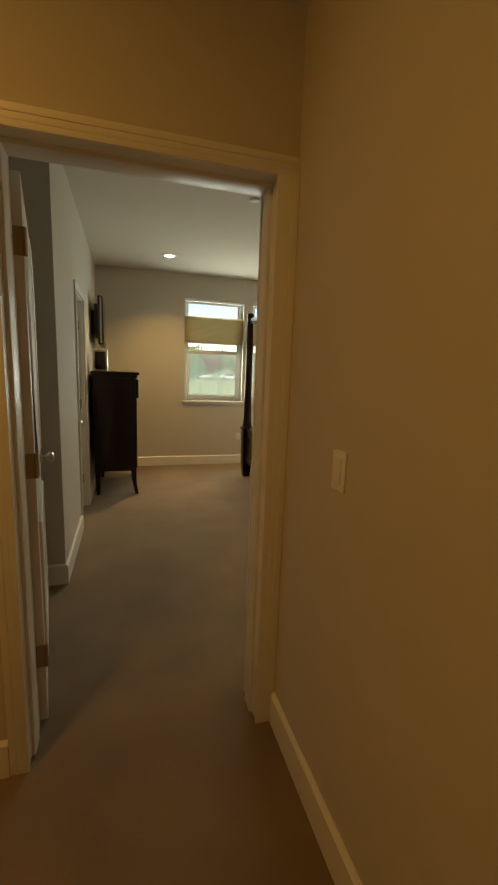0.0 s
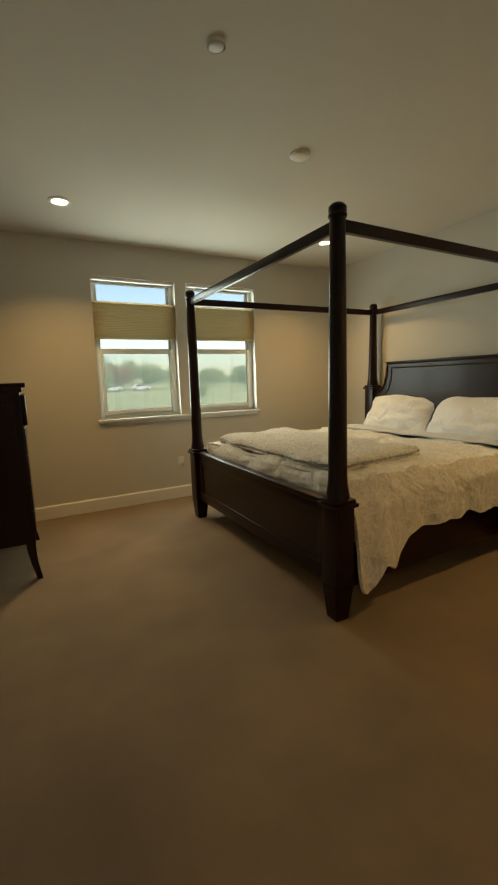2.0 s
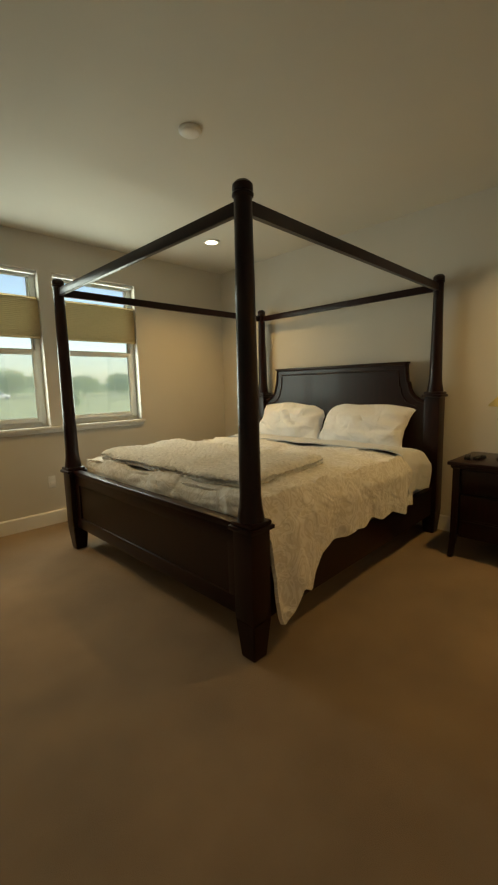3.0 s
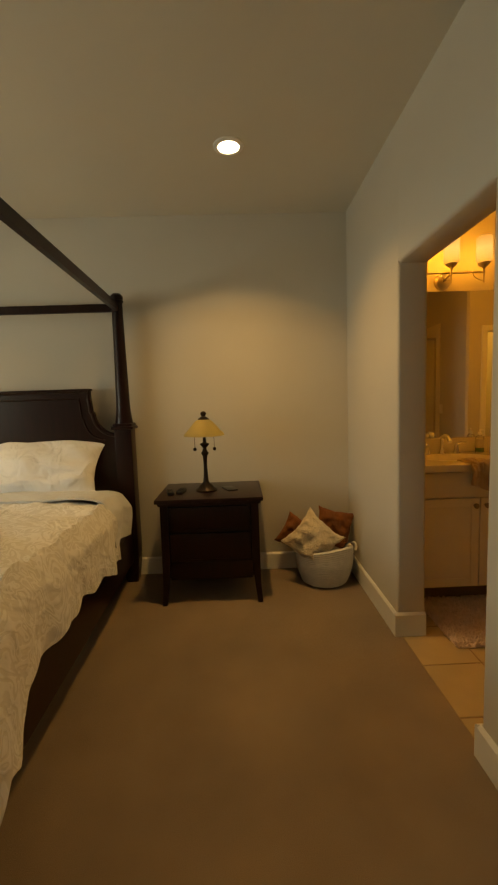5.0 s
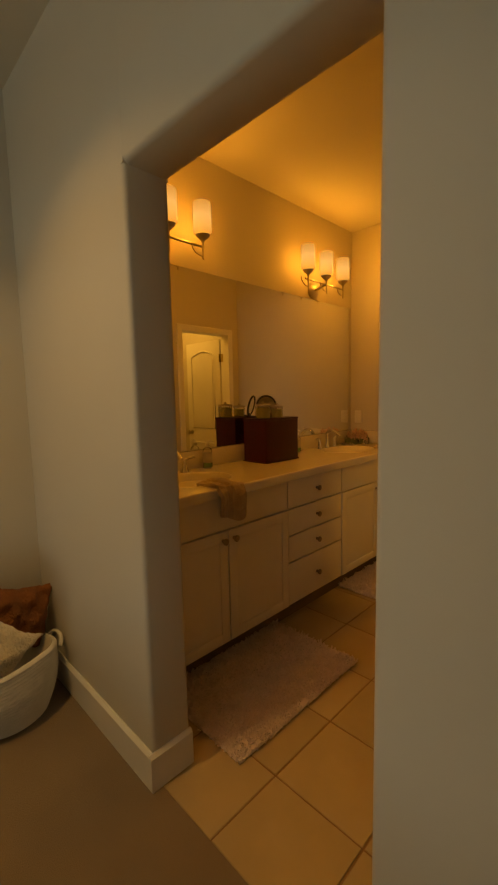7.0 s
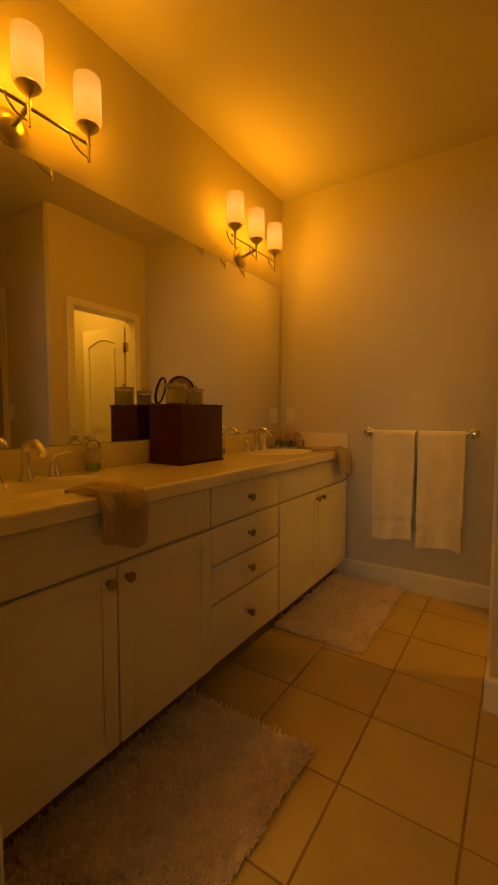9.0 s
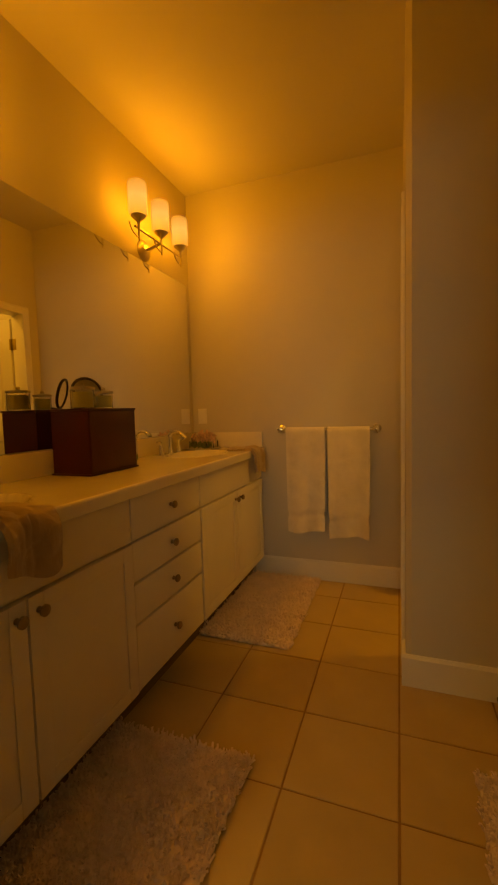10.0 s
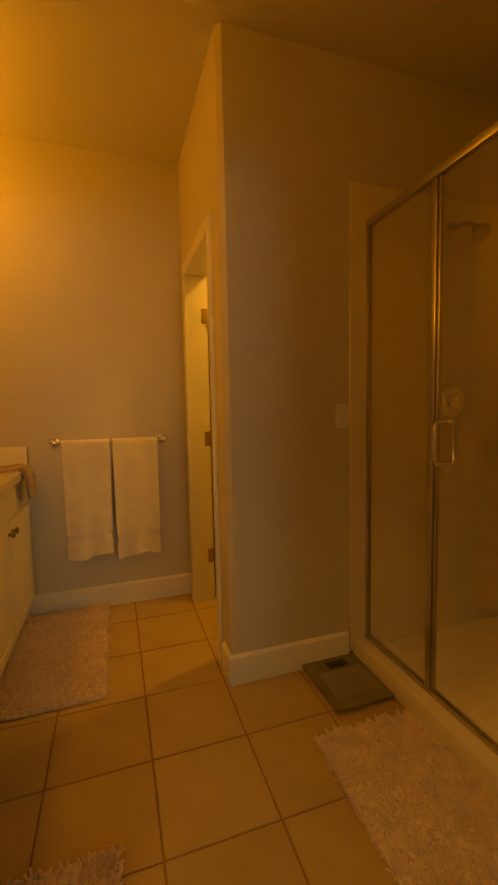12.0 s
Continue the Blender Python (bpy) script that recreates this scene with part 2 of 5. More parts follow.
def creased(m, scale, depth):
    """Adds soft creases to a cloth."""
    nt = m.node_tree
    co = next(n for n in nt.nodes if n.type == "TEX_COORD")
    no = nt.nodes.new("ShaderNodeTexNoise")
    no.inputs["Scale"].default_value, no.inputs["Detail"].default_value, no.inputs["Distortion"].default_value = scale, 2.5, 0.8
    nt.links.new(co.outputs["Object"], no.inputs["Vector"])
    bp = nt.nodes.new("ShaderNodeBump")
    bp.inputs["Strength"].default_value, bp.inputs["Distance"].default_value = 0.8, depth
    nt.links.new(no.outputs["Fac"], bp.inputs["Height"])
    b = nt.nodes["Principled BSDF"]
    nt.links.new(b.inputs["Normal"].links[0].from_socket, bp.inputs["Normal"])
    nt.links.new(bp.outputs[0], b.inputs["Normal"])


creased(LINEN, 7.0, 0.05)
creased(SHEET, 6.0, 0.03)
creased(TOWEL, 9.0, 0.015)
creased(CLOTH, 16.0, 0.02)
pebbled(KNIT, 40.0, 0.009)
pebbled(CREAMFUR, 70.0, 0.003)
# pale translucent mix that imitates glare and haze over the outdoor view
HAZESHEET = bpy.data.materials.new("haze_sheet")
HAZESHEET.use_nodes = True
nt = HAZESHEET.node_tree
see, cloth, mixed = nt.nodes.new("ShaderNodeBsdfTransparent"), nt.nodes.new("ShaderNodeBsdfTranslucent"), nt.nodes.new("ShaderNodeMixShader")
cloth.inputs["Color"].default_value = (0.90, 0.94, 0.90, 1)
haze_noise = nt.nodes.new("ShaderNodeTexNoise")
haze_noise.inputs["Scale"].default_value = 3.0
span = nt.nodes.new("ShaderNodeMapRange")
span.inputs["To Min"].default_value, span.inputs["To Max"].default_value = 0.25, 0.31
nt.links.new(haze_noise.outputs["Fac"], span.inputs["Value"])
nt.links.new(span.outputs[0], mixed.inputs["Fac"])
nt.links.new(see.outputs[0], mixed.inputs[1])
nt.links.new(cloth.outputs[0], mixed.inputs[2])
nt.links.new(mixed.outputs[0], nt.nodes["Material Output"].inputs["Surface"])
SHADECLOTH, LAMPSHADE, COVERLET = shade_fabric(), amber_glass_shade(), scroll_fabric()
creased(COVERLET, 5.0, 0.05)


# ---- mesh helpers ----
def box(bm, x0, x1, y0, y1, z0, z1, bevel=0.0, seg=2):
    made = bmesh.ops.create_cube(bm, size=1.0)["verts"]
    for v in made:
        v.co = Vector((x0 + (v.co.x + 0.5) * (x1 - x0), y0 + (v.co.y + 0.5) * (y1 - y0), z0 + (v.co.z + 0.5) * (z1 - z0)))
    flat = bm.faces.layers.int.get("flat") or bm.faces.layers.int.new("flat")
    for f in {f for v in made for f in v.link_faces}:
        f[flat] = 1
    if bevel:
        edges = list({e for v in made for e in v.link_edges})
        for f in bmesh.ops.bevel(bm, geom=edges, offset=bevel, segments=seg, profile=0.6, affect="EDGES")["faces"]:
            f[flat] = 0
    return bm


def boxes(*rows, bevel=0.0):
    bm = bmesh.new()
    for r in rows:
        box(bm, *r, bevel=bevel)
    return bm


def rounded(points, r, steps=4):
    out = []
    n = len(points)
    for i, p in enumerate(points):
        p, a, b = Vector(p), Vector(points[i - 1]), Vector(points[(i + 1) % n])
        da, db = (a - p), (b - p)
        k = min(r, da.length * 0.45, db.length * 0.45)
        s, e = p + da.normalized() * k, p + db.normalized() * k
        for j in range(steps + 1):
            t = j / steps
            out.append((s.lerp(p, t)).lerp(p.lerp(e, t), t))
    return out


def prism(points, low, high, axis="z", r=0.0, steps=4, bm=None):
    """A plan outline drawn out along an axis, with rounded corners."""
    bm = bm or bmesh.new()
    pts = rounded(points, r, steps) if r else [Vector(p) for p in points]

    def at(p, h):
        return {"z": (p[0], p[1], h), "x": (h, p[0], p[1]), "y": (p[0], h, p[1])}[axis]

    a = [bm.verts.new(at(p, low)) for p in pts]
    b = [bm.verts.new(at(p, high)) for p in pts]
    n = len(pts)
    faces = [bm.faces.new(a[::-1]), bm.faces.new(b)]
    for i in range(n):
        faces.append(bm.faces.new((a[i], a[(i + 1) % n], b[(i + 1) % n], b[i])))
    bmesh.ops.recalc_face_normals(bm, faces=faces)
    return bm


def lathe(profile, at=(0, 0, 0), n=24, bm=None, power=2.0):
    """Turn (radius, height) pairs about z."""
    bm = bm or bmesh.new()
    rings = []
    for r, z in profile:
        rings.append([bm.verts.new((at[0] + r * math.cos(k * math.tau / n), at[1] + r * math.sin(k * math.tau / n), at[2] + z)) for k in range(n)])
    for a, b in zip(rings, rings[1:]):
        for k in range(n):
            bm.faces.new((a[k], a[(k + 1) % n], b[(k + 1) % n], b[k]))
    if profile[0][0] > 1e-4:
        bm.faces.new(rings[0][::-1])
    if profile[-1][0] > 1e-4:
        bm.faces.new(rings[-1])
    bmesh.ops.remove_doubles(bm, verts=bm.verts[:], dist=1e-5)
    return bm


def tube(path, r, n=10, bm=None, closed=False):
    """A round bar along a path of points; r a number or one per point."""
    bm = bm or bmesh.new()
    pts = [Vector(p) for p in path]
    rs = r if isinstance(r, (list, tuple)) else [r] * len(pts)
    rings, up = [], None
    for i, p in enumerate(pts):
        a = pts[i - 1] if (i or closed) else p
        b = pts[(i + 1) % len(pts)] if (i < len(pts) - 1 or closed) else p
        d = (b - a).normalized()
        up = up or (Vector((0, 0, 1)) if abs(d.z) < 0.9 else Vector((1, 0, 0)))
        side = d.cross(up).normalized()
        up = side.cross(d).normalized()
        rings.append([bm.verts.new(p + rs[i] * (math.cos(k * math.tau / n) * side + math.sin(k * math.tau / n) * up)) for k in range(n)])
    pairs = list(zip(rings, rings[1:])) + ([(rings[-1], rings[0])] if closed else [])
    for a, b in pairs:
        for k in range(n):
            bm.faces.new((a[k], a[(k + 1) % n], b[(k + 1) % n], b[k]))
    if not closed:
        bm.faces.new(rings[0][::-1]), bm.faces.new(rings[-1])
    return bm


def sheet(nu, nv, f, thick=0.0, bm=None):
    """A cloth surface from f(u, v) with u, v in 0..1."""
    bm = bm or bmesh.new()
    g = [[bm.verts.new(f(i / nu, j / nv)) for j in range(nv + 1)] for i in range(nu + 1)]
    fs = [bm.faces.new((g[i][j], g[i + 1][j], g[i + 1][j + 1], g[i][j + 1])) for i in range(nu) for j in range(nv)]
    bmesh.ops.recalc_face_normals(bm, faces=fs)
    if thick:
        bmesh.ops.solidify(bm, geom=fs, thickness=thick)
    return bm


def mesh_of(name, bm, material, smooth=40):
    me = bpy.data.meshes.new(name)
    bmesh.ops.recalc_face_normals(bm, faces=bm.faces[:])
    layer = bm.faces.layers.int.get("flat")
    flat = [f[layer] for f in bm.faces] if layer else [0] * len(bm.faces)
    bm.to_mesh(me)
    bm.free()
    me.materials.append(material)
    if smooth:
        for p, f in zip(me.polygons, flat):
            p.use_smooth = not f
        me.set_sharp_from_angle(angle=radians(smooth))
    return me


def thing(name, at, label, category, group="", turn=0.0):
    ob = new(name)
    ob.empty_display_size = 0.1
    ob.matrix_world = pose(*at, 0, 0, turn)
    return tagged(ob, label, category, group)


def part(name, bm, material, parent, label="", smooth=40):
    ob = new(name, mesh_of(name, bm, material, smooth))
    ob.parent = parent
    return tagged(ob, label)


def single(name, bm, material, label, category, group="", at=None, turn=0.0, smooth=40):
    ob = new(name, mesh_of(name, bm, material, smooth))
    if at:
        ob.matrix_world = pose(*at, 0, 0, turn)
    return tagged(ob, label, category, group)


def struct(name, bm, material, label, category, smooth=40):
    return tagged(new(name, mesh_of(name, bm, material, smooth)), label, category, kind="structure")


# ---- structure ----
H = 2.74
struct("ceiling", boxes((-1.65, 4.46, -1.75, 6.37, H, H + 0.12)), CEIL, "flat matt off-white painted ceiling", "ceiling")
struct("floor", boxes((-1.65, 4.46, 1.655, 6.37, -0.10, 0.0), (-1.65, 1.06, -1.75, 1.655, -0.10, 0.0)), CARPET, "beige cut-pile carpet with soft walking marks", "carpet")
bath_floor = struct("floor_bathroom", boxes((0.95, 4.32, -1.08, 1.655, -0.10, -0.004)), GROUT, "brown grout bed under square beige tiles", "floor")


def wall_with_holes(name, axis, lo, hi, a0, a1, holes, label, r=0.0):
    """A wall along one axis: lo..hi its thickness, a0..a1 its length, holes of (from, to, bottom, top)."""
    bm = bmesh.new()

    def piece(p0, p1, z0, z1, ends):
        if axis == "x":
            pts = [(p0, lo), (p1, lo), (p1, hi), (p0, hi)]
        else:
            pts = [(lo, p0), (hi, p0), (hi, p1), (lo, p1)]
        if ends and r:
            at_end = {"x": 0, "y": 1}[axis]
            out = []
            for i, p in enumerate(pts):
                if p[at_end] in ends:
                    q, a, b = Vector(p), Vector(pts[i - 1]), Vector(pts[(i + 1) % 4])
                    s, e = q + (a - q).normalized() * r, q + (b - q).normalized() * r
                    out += [s.lerp(q, t / 4).lerp(q.lerp(e, t / 4), t / 4) for t in range(5)]
                else:
                    out.append(Vector(p))
            pts = out
        prism(pts, z0, z1, bm=bm)

    at = a0
    for h0, h1, z0, z1 in sorted(holes):
        ends = {h0} | ({at} if at != a0 else set())
        piece(at, h0, 0, z1, ends)
        piece(at, h0, z1, H, set())
        if z0 > 0:
            piece(h0, h1, 0, z0, set())
        if r and z0 == 0:
            k = r
            prof = [(lo, H), (lo, z1 + k), (lo + k * 0.3, z1 + k * 0.3), (lo + k, z1), (hi - k, z1), (hi - k * 0.3, z1 + k * 0.3), (hi, z1 + k), (hi, H)]
            prism(prof, h0, h1, axis="x" if axis == "x" else "y", bm=bm)
        else:
            piece(h0, h1, z1, H, set())
        at = h1
    top = max([h[3] for h in holes]) if holes else H
    piece(at, a1, 0, top, {at} if holes else set())
    if holes:
        piece(at, a1, top, H, set())
    return struct(name, bm, WALL, label, "wall", smooth=50)


WINS = [(1.20, 2.075), (2.205, 3.065)]
SILL, HEAD = 0.965, 2.412
wall_with_holes("wall_north", "x", 6.20, 6.36, -0.155, 4.45, [(a, b, SILL, HEAD) for a, b in WINS], "greige painted wall with two windows side by side")
wall_with_holes("wall_east", "y", 4.32, 4.45, 1.68, 6.20, [], "plain greige painted wall behind the bed")
wall_with_holes("wall_south", "x", 1.52, 1.68, 1.06, 4.45, [(2.486, 3.300, 0, 2.040)], "greige wall with a rounded drywall opening to the bathroom", r=0.018)
wall_with_holes("wall_west", "y", -0.155, 0.005, 2.805, 6.20, [(3.80, 4.44, 0, 2.03)], "greige painted wall with a closet door")
struct("wall_niche", boxes((-1.10, -0.155, 2.805, 2.93, 0, H), (-1.22, -1.10, 1.623, 2.93, 0, H)), WALL, "greige painted walls of the niche behind the door", "wall")
wall_with_holes("wall_entry", "x", 1.463, 1.623, -1.62, 0.956, [(0.038, 0.922, 0, 2.045)], "greige painted wall with the entry door")
struct("wall_hall", boxes((0.956, 1.06, -1.72, 1.68, 0, H)), WALL, "greige painted hallway wall with a light switch", "wall")
struct("wall_hall_back", boxes((-1.62, 0.956, -1.72, -1.60, 0, H), (-1.62, -1.50, -1.60, 1.463, 0, H)), WALL, "plain painted walls closing the hallway", "wall")
struct("wall_bathroom_east", boxes((4.134, 4.32, -1.08, 1.52, 0, H)), WALL, "greige painted wall behind the vanity mirror", "wall")
struct("wall_bathroom_south", boxes((1.06, 4.134, -1.08, -0.96, 0, H)), WALL, "greige painted wall with a towel bar", "wall")
wall_with_holes("wall_toilet_room", "y", 2.535, 2.655, -0.96, -0.09, [(-0.83, -0.16, 0, 2.045)], "painted wall with the toilet room doorway")
struct("wall_partition", prism([(1.06, -0.09), (2.655, -0.09), (2.655, 0.008), (2.633, 0.03), (1.06, 0.03)], 0, H), WALL, "greige partition wall with a rounded corner", "wall")


def baseboard(x0, y0, x1, y1, side):
    """A run of baseboard from one point to another; side: the way its face looks, as a unit vector."""
    h, t = 0.135, 0.016
    dx, dy = side
    if dx:
        prof = [(0, 0), (dx * t, 0), (dx * t, h - 0.012), (dx * t * 0.35, h), (0, h)]
        bm = prism([(x0 + p[0], p[1]) for p in prof], min(y0, y1), max(y0, y1), axis="y")
    else:
        prof = [(0, 0), (dy * t, 0), (dy * t, h - 0.012), (dy * t * 0.35, h), (0, h)]
        bm = prism([(y0 + p[0], p[1]) for p in prof], min(x0, x1), max(x0, x1), axis="x")
    return struct("baseboard", bm, TRIM, "white painted baseboard along the foot of the wall", "baseboard")


for run in [
    (-0.005, 6.20, 4.32, 6.20, (0, -1)), (4.32, 1.68, 4.32, 6.184, (-1, 0)), (3.301, 1.68, 4.304, 1.68, (0, 1)), (1.06, 1.68, 2.486, 1.68, (0, 1)),
    (3.301, 1.52, 3.301, 1.696, (-1, 0)), (2.486, 1.52, 2.486, 1.696, (1, 0)),
    (0.005, 2.789, 0.005, 3.752, (1, 0)), (0.005, 4.488, 0.005, 6.184, (1, 0)), (-1.10, 2.805, 0.005, 2.805, (0, -1)), (-1.10, 1.623, -1.10, 2.784, (1, 0)),
    (0.956, -1.60, 0.956, 1.445, (-1, 0)), (-1.50, 1.463, 0.001, 1.463, (0, -1)),
    (2.655, -0.96, 3.66, -0.96, (0, 1)), (2.07, 0.03, 2.671, 0.03, (0, 1)), (2.655, -0.085, 2.655, 0.03, (1, 0)),
]:
    baseboard(*run)


def casing_piece(parent, rows, name="casing"):
    for r in rows:
        part(name, boxes(r, bevel=0.006), TRIM, parent)


def panel_door(name, w, h, at, turn, label, handle_side=1, flip=1):
    """An arched two-panel door, hinged at its origin, leaf along local +x."""
    door = thing(name, at, label, "door", turn=turn)
    door["kind"] = "structure"
    t = 0.035
    leaf = part("leaf", boxes((0.0, w, -t / 2, t / 2, 0.012, h), bevel=0.003), DOORP, door)
    for face in (-1, 1):
        y = face * t / 2
        for z0, z1, arch in ((0.22, 0.80, 0.0), (0.98, h - 0.17, 0.06)):
            x0, x1 = 0.098, w - 0.098
            pts = [(x0, y, z0), (x1, y, z0), (x1, y, z1)]
            for k in range(1, 12):
                s = k / 12
                pts.append((x1 + (x0 - x1) * s, y, z1 + arch * math.sin(math.pi * s)))
            pts.append((x0, y, z1))
            part("panel_moulding", tube(pts, 0.011, n=8, closed=True), DOORP, leaf)
            c = Vector(((x0 + x1) / 2, 0, (z0 + z1) / 2))
            field = [(c.x + (p[0] - c.x) * 0.84, c.z + (p[2] - c.z) * 0.90) for p in pts]
            part("raised_panel", prism(field, y - 0.005, y + 0.005, axis="y"), DOORP, leaf)
        kx = w - 0.065
        knob = lathe([(0.030, 0), (0.030, 0.006), (0.012, 0.010), (0.010, 0.030), (0.018, 0.036), (0.027, 0.048), (0.025, 0.060), (0.012, 0.068), (0.0, 0.069)], n=18)
        bmesh.ops.transform(knob, matrix=pose(kx, y, 0.92, -90 * face, 0, 0), verts=knob.verts[:])
        part("door_knob", knob, NICKEL, leaf, "satin nickel round door knob")
    for z in (0.29, 1.04, 1.79):
        bm = tube([(0.0, flip * (t / 2 + 0.004), z - 0.045), (0.0, flip * (t / 2 + 0.004), z + 0.045)], 0.007)
        box(bm, -0.0035, 0.0, -t / 2 + 0.002, t / 2, z - 0.045, z + 0.045)
        part("hinge", bm, BRASS, door, "satin brass butt hinge")
    return door


# entry doorway: jambs, stops and hall-side casing
entry = tagged(new("door_frame_1"), "white painted entry door frame with moulded casing", "door frame", kind="structure")
casing_piece(entry, [(0.038, 0.058, 1.458, 1.628, 0, 2.03), (0.885, 0.922, 1.458, 1.628, 0, 2.03), (0.038, 0.922, 1.458, 1.628, 2.025, 2.045)], "jamb")
casing_piece(entry, [(0.055, 0.070, 1.513, 1.588, 0, 2.022), (0.873, 0.888, 1.513, 1.588, 0, 2.022), (0.058, 0.885, 1.513, 1.588, 2.012, 2.028)], "door_stop")


def moulding(parent, axis, fixed, a, b, lo, hi, inner, out):
    """Stepped casing board: fixed wall plane, spanning a..b across its width and lo..hi along; inner edge thinner."""
    rows = []
    for k, (s0, d) in enumerate(((0.0, 0.0130), (0.30, 0.0142), (0.62, 0.0165))):
        p0, p1 = a + (b - a) * s0, a + (b - a) * (1.0 - 0.02 * k)
        r0, r1 = min(p0, p1), max(p0, p1)
        f0, f1 = min(fixed, fixed + out * d), max(fixed, fixed + out * d)
        l0, l1 = lo + 0.0015 * k, hi - 0.0015 * k
        if axis == "v_x":
            rows.append((r0, r1, f0, f1, l0, l1))
        elif axis == "h_x":
            rows.append((l0, l1, f0, f1, r0, r1))
        elif axis == "v_y":
            rows.append((f0, f1, r0, r1, l0, l1))
        else:
            rows.append((f0, f1, l0, l1, r0, r1))
    part("casing", boxes(*rows, bevel=0.002), TRIM, parent)


for wall_y, out in ((1.463, -1), (1.623, 1)):
    moulding(entry, "v_x", wall_y, 0.062, 0.002, 0, 2.03, 0, out)
    moulding(entry, "v_x", wall_y, 0.881, 0.9585, 0, 2.03, 0, out)
    moulding(entry, "h_x", wall_y, 2.026, 2.086, 0.002, 0.9585, 0, out)
part("strike_plate", boxes((0.881, 0.8855, 1.589, 1.616, 0.87, 0.95), bevel=0.001), NICKEL, entry, "nickel strike plate")
panel_door("door_1", 0.83, 2.00, (0.069, 1.663, 0), 99.6, "white arched two-panel door standing open against the niche", flip=-1)
for z in (0.29, 1.04, 1.79):
    part("hinge_leaf", boxes((0.0575, 0.0605, 1.592, 1.6275, z - 0.045, z + 0.045), bevel=0.001), BRASS, entry, "satin brass hinge leaf")

closet = tagged(new("door_frame_2"), "white casing around the closet door", "door frame", kind="structure")
casing_piece(closet, [(-0.145, 0.003, 3.80, 3.82, 0, 2.03), (-0.145, 0.003, 4.42, 4.44, 0, 2.03), (-0.145, 0.003, 3.80, 4.44, 2.01, 2.03)], "jamb")
moulding(closet, "v_y", 0.005, 3.812, 3.755, 0, 2.02, 0, 1)
moulding(closet, "v_y", 0.005, 4.428, 4.485, 0, 2.02, 0, 1)
moulding(closet, "h_y", 0.005, 2.016, 2.073, 3.755, 4.485, 0, 1)
panel_door("door_2", 0.595, 2.00, (-0.060, 4.418, 0), -90.0, "white two-panel closet door, closed")

wc = tagged(new("door_frame_3"), "white casing around the toilet room doorway", "door frame", kind="structure")
casing_piece(wc, [(2.53, 2.66, -0.83, -0.81, 0, 2.03), (2.53, 2.66, -0.18, -0.16, 0, 2.03), (2.53, 2.66, -0.83, -0.16, 2.025, 2.045)], "jamb")
moulding(wc, "v_y", 2.655, -0.806, -0.866, 0, 2.03, 0, 1)
moulding(wc, "v_y", 2.655, -0.184, -0.124, 0, 2.03, 0, 1)
moulding(wc, "h_y", 2.655, 2.026, 2.086, -0.866, -0.124, 0, 1)
panel_door("door_3", 0.62, 2.00, (2.512, -0.823, 0), 180.0, "white arched two-panel toilet room door, open inwards", flip=-1)

for z in (0.29, 1.04, 1.79):
    part("hinge_leaf", boxes((2.531, 2.568, -0.811, -0.8072, z - 0.045, z + 0.045), bevel=0.001), BRASS, wc, "satin brass hinge leaf")


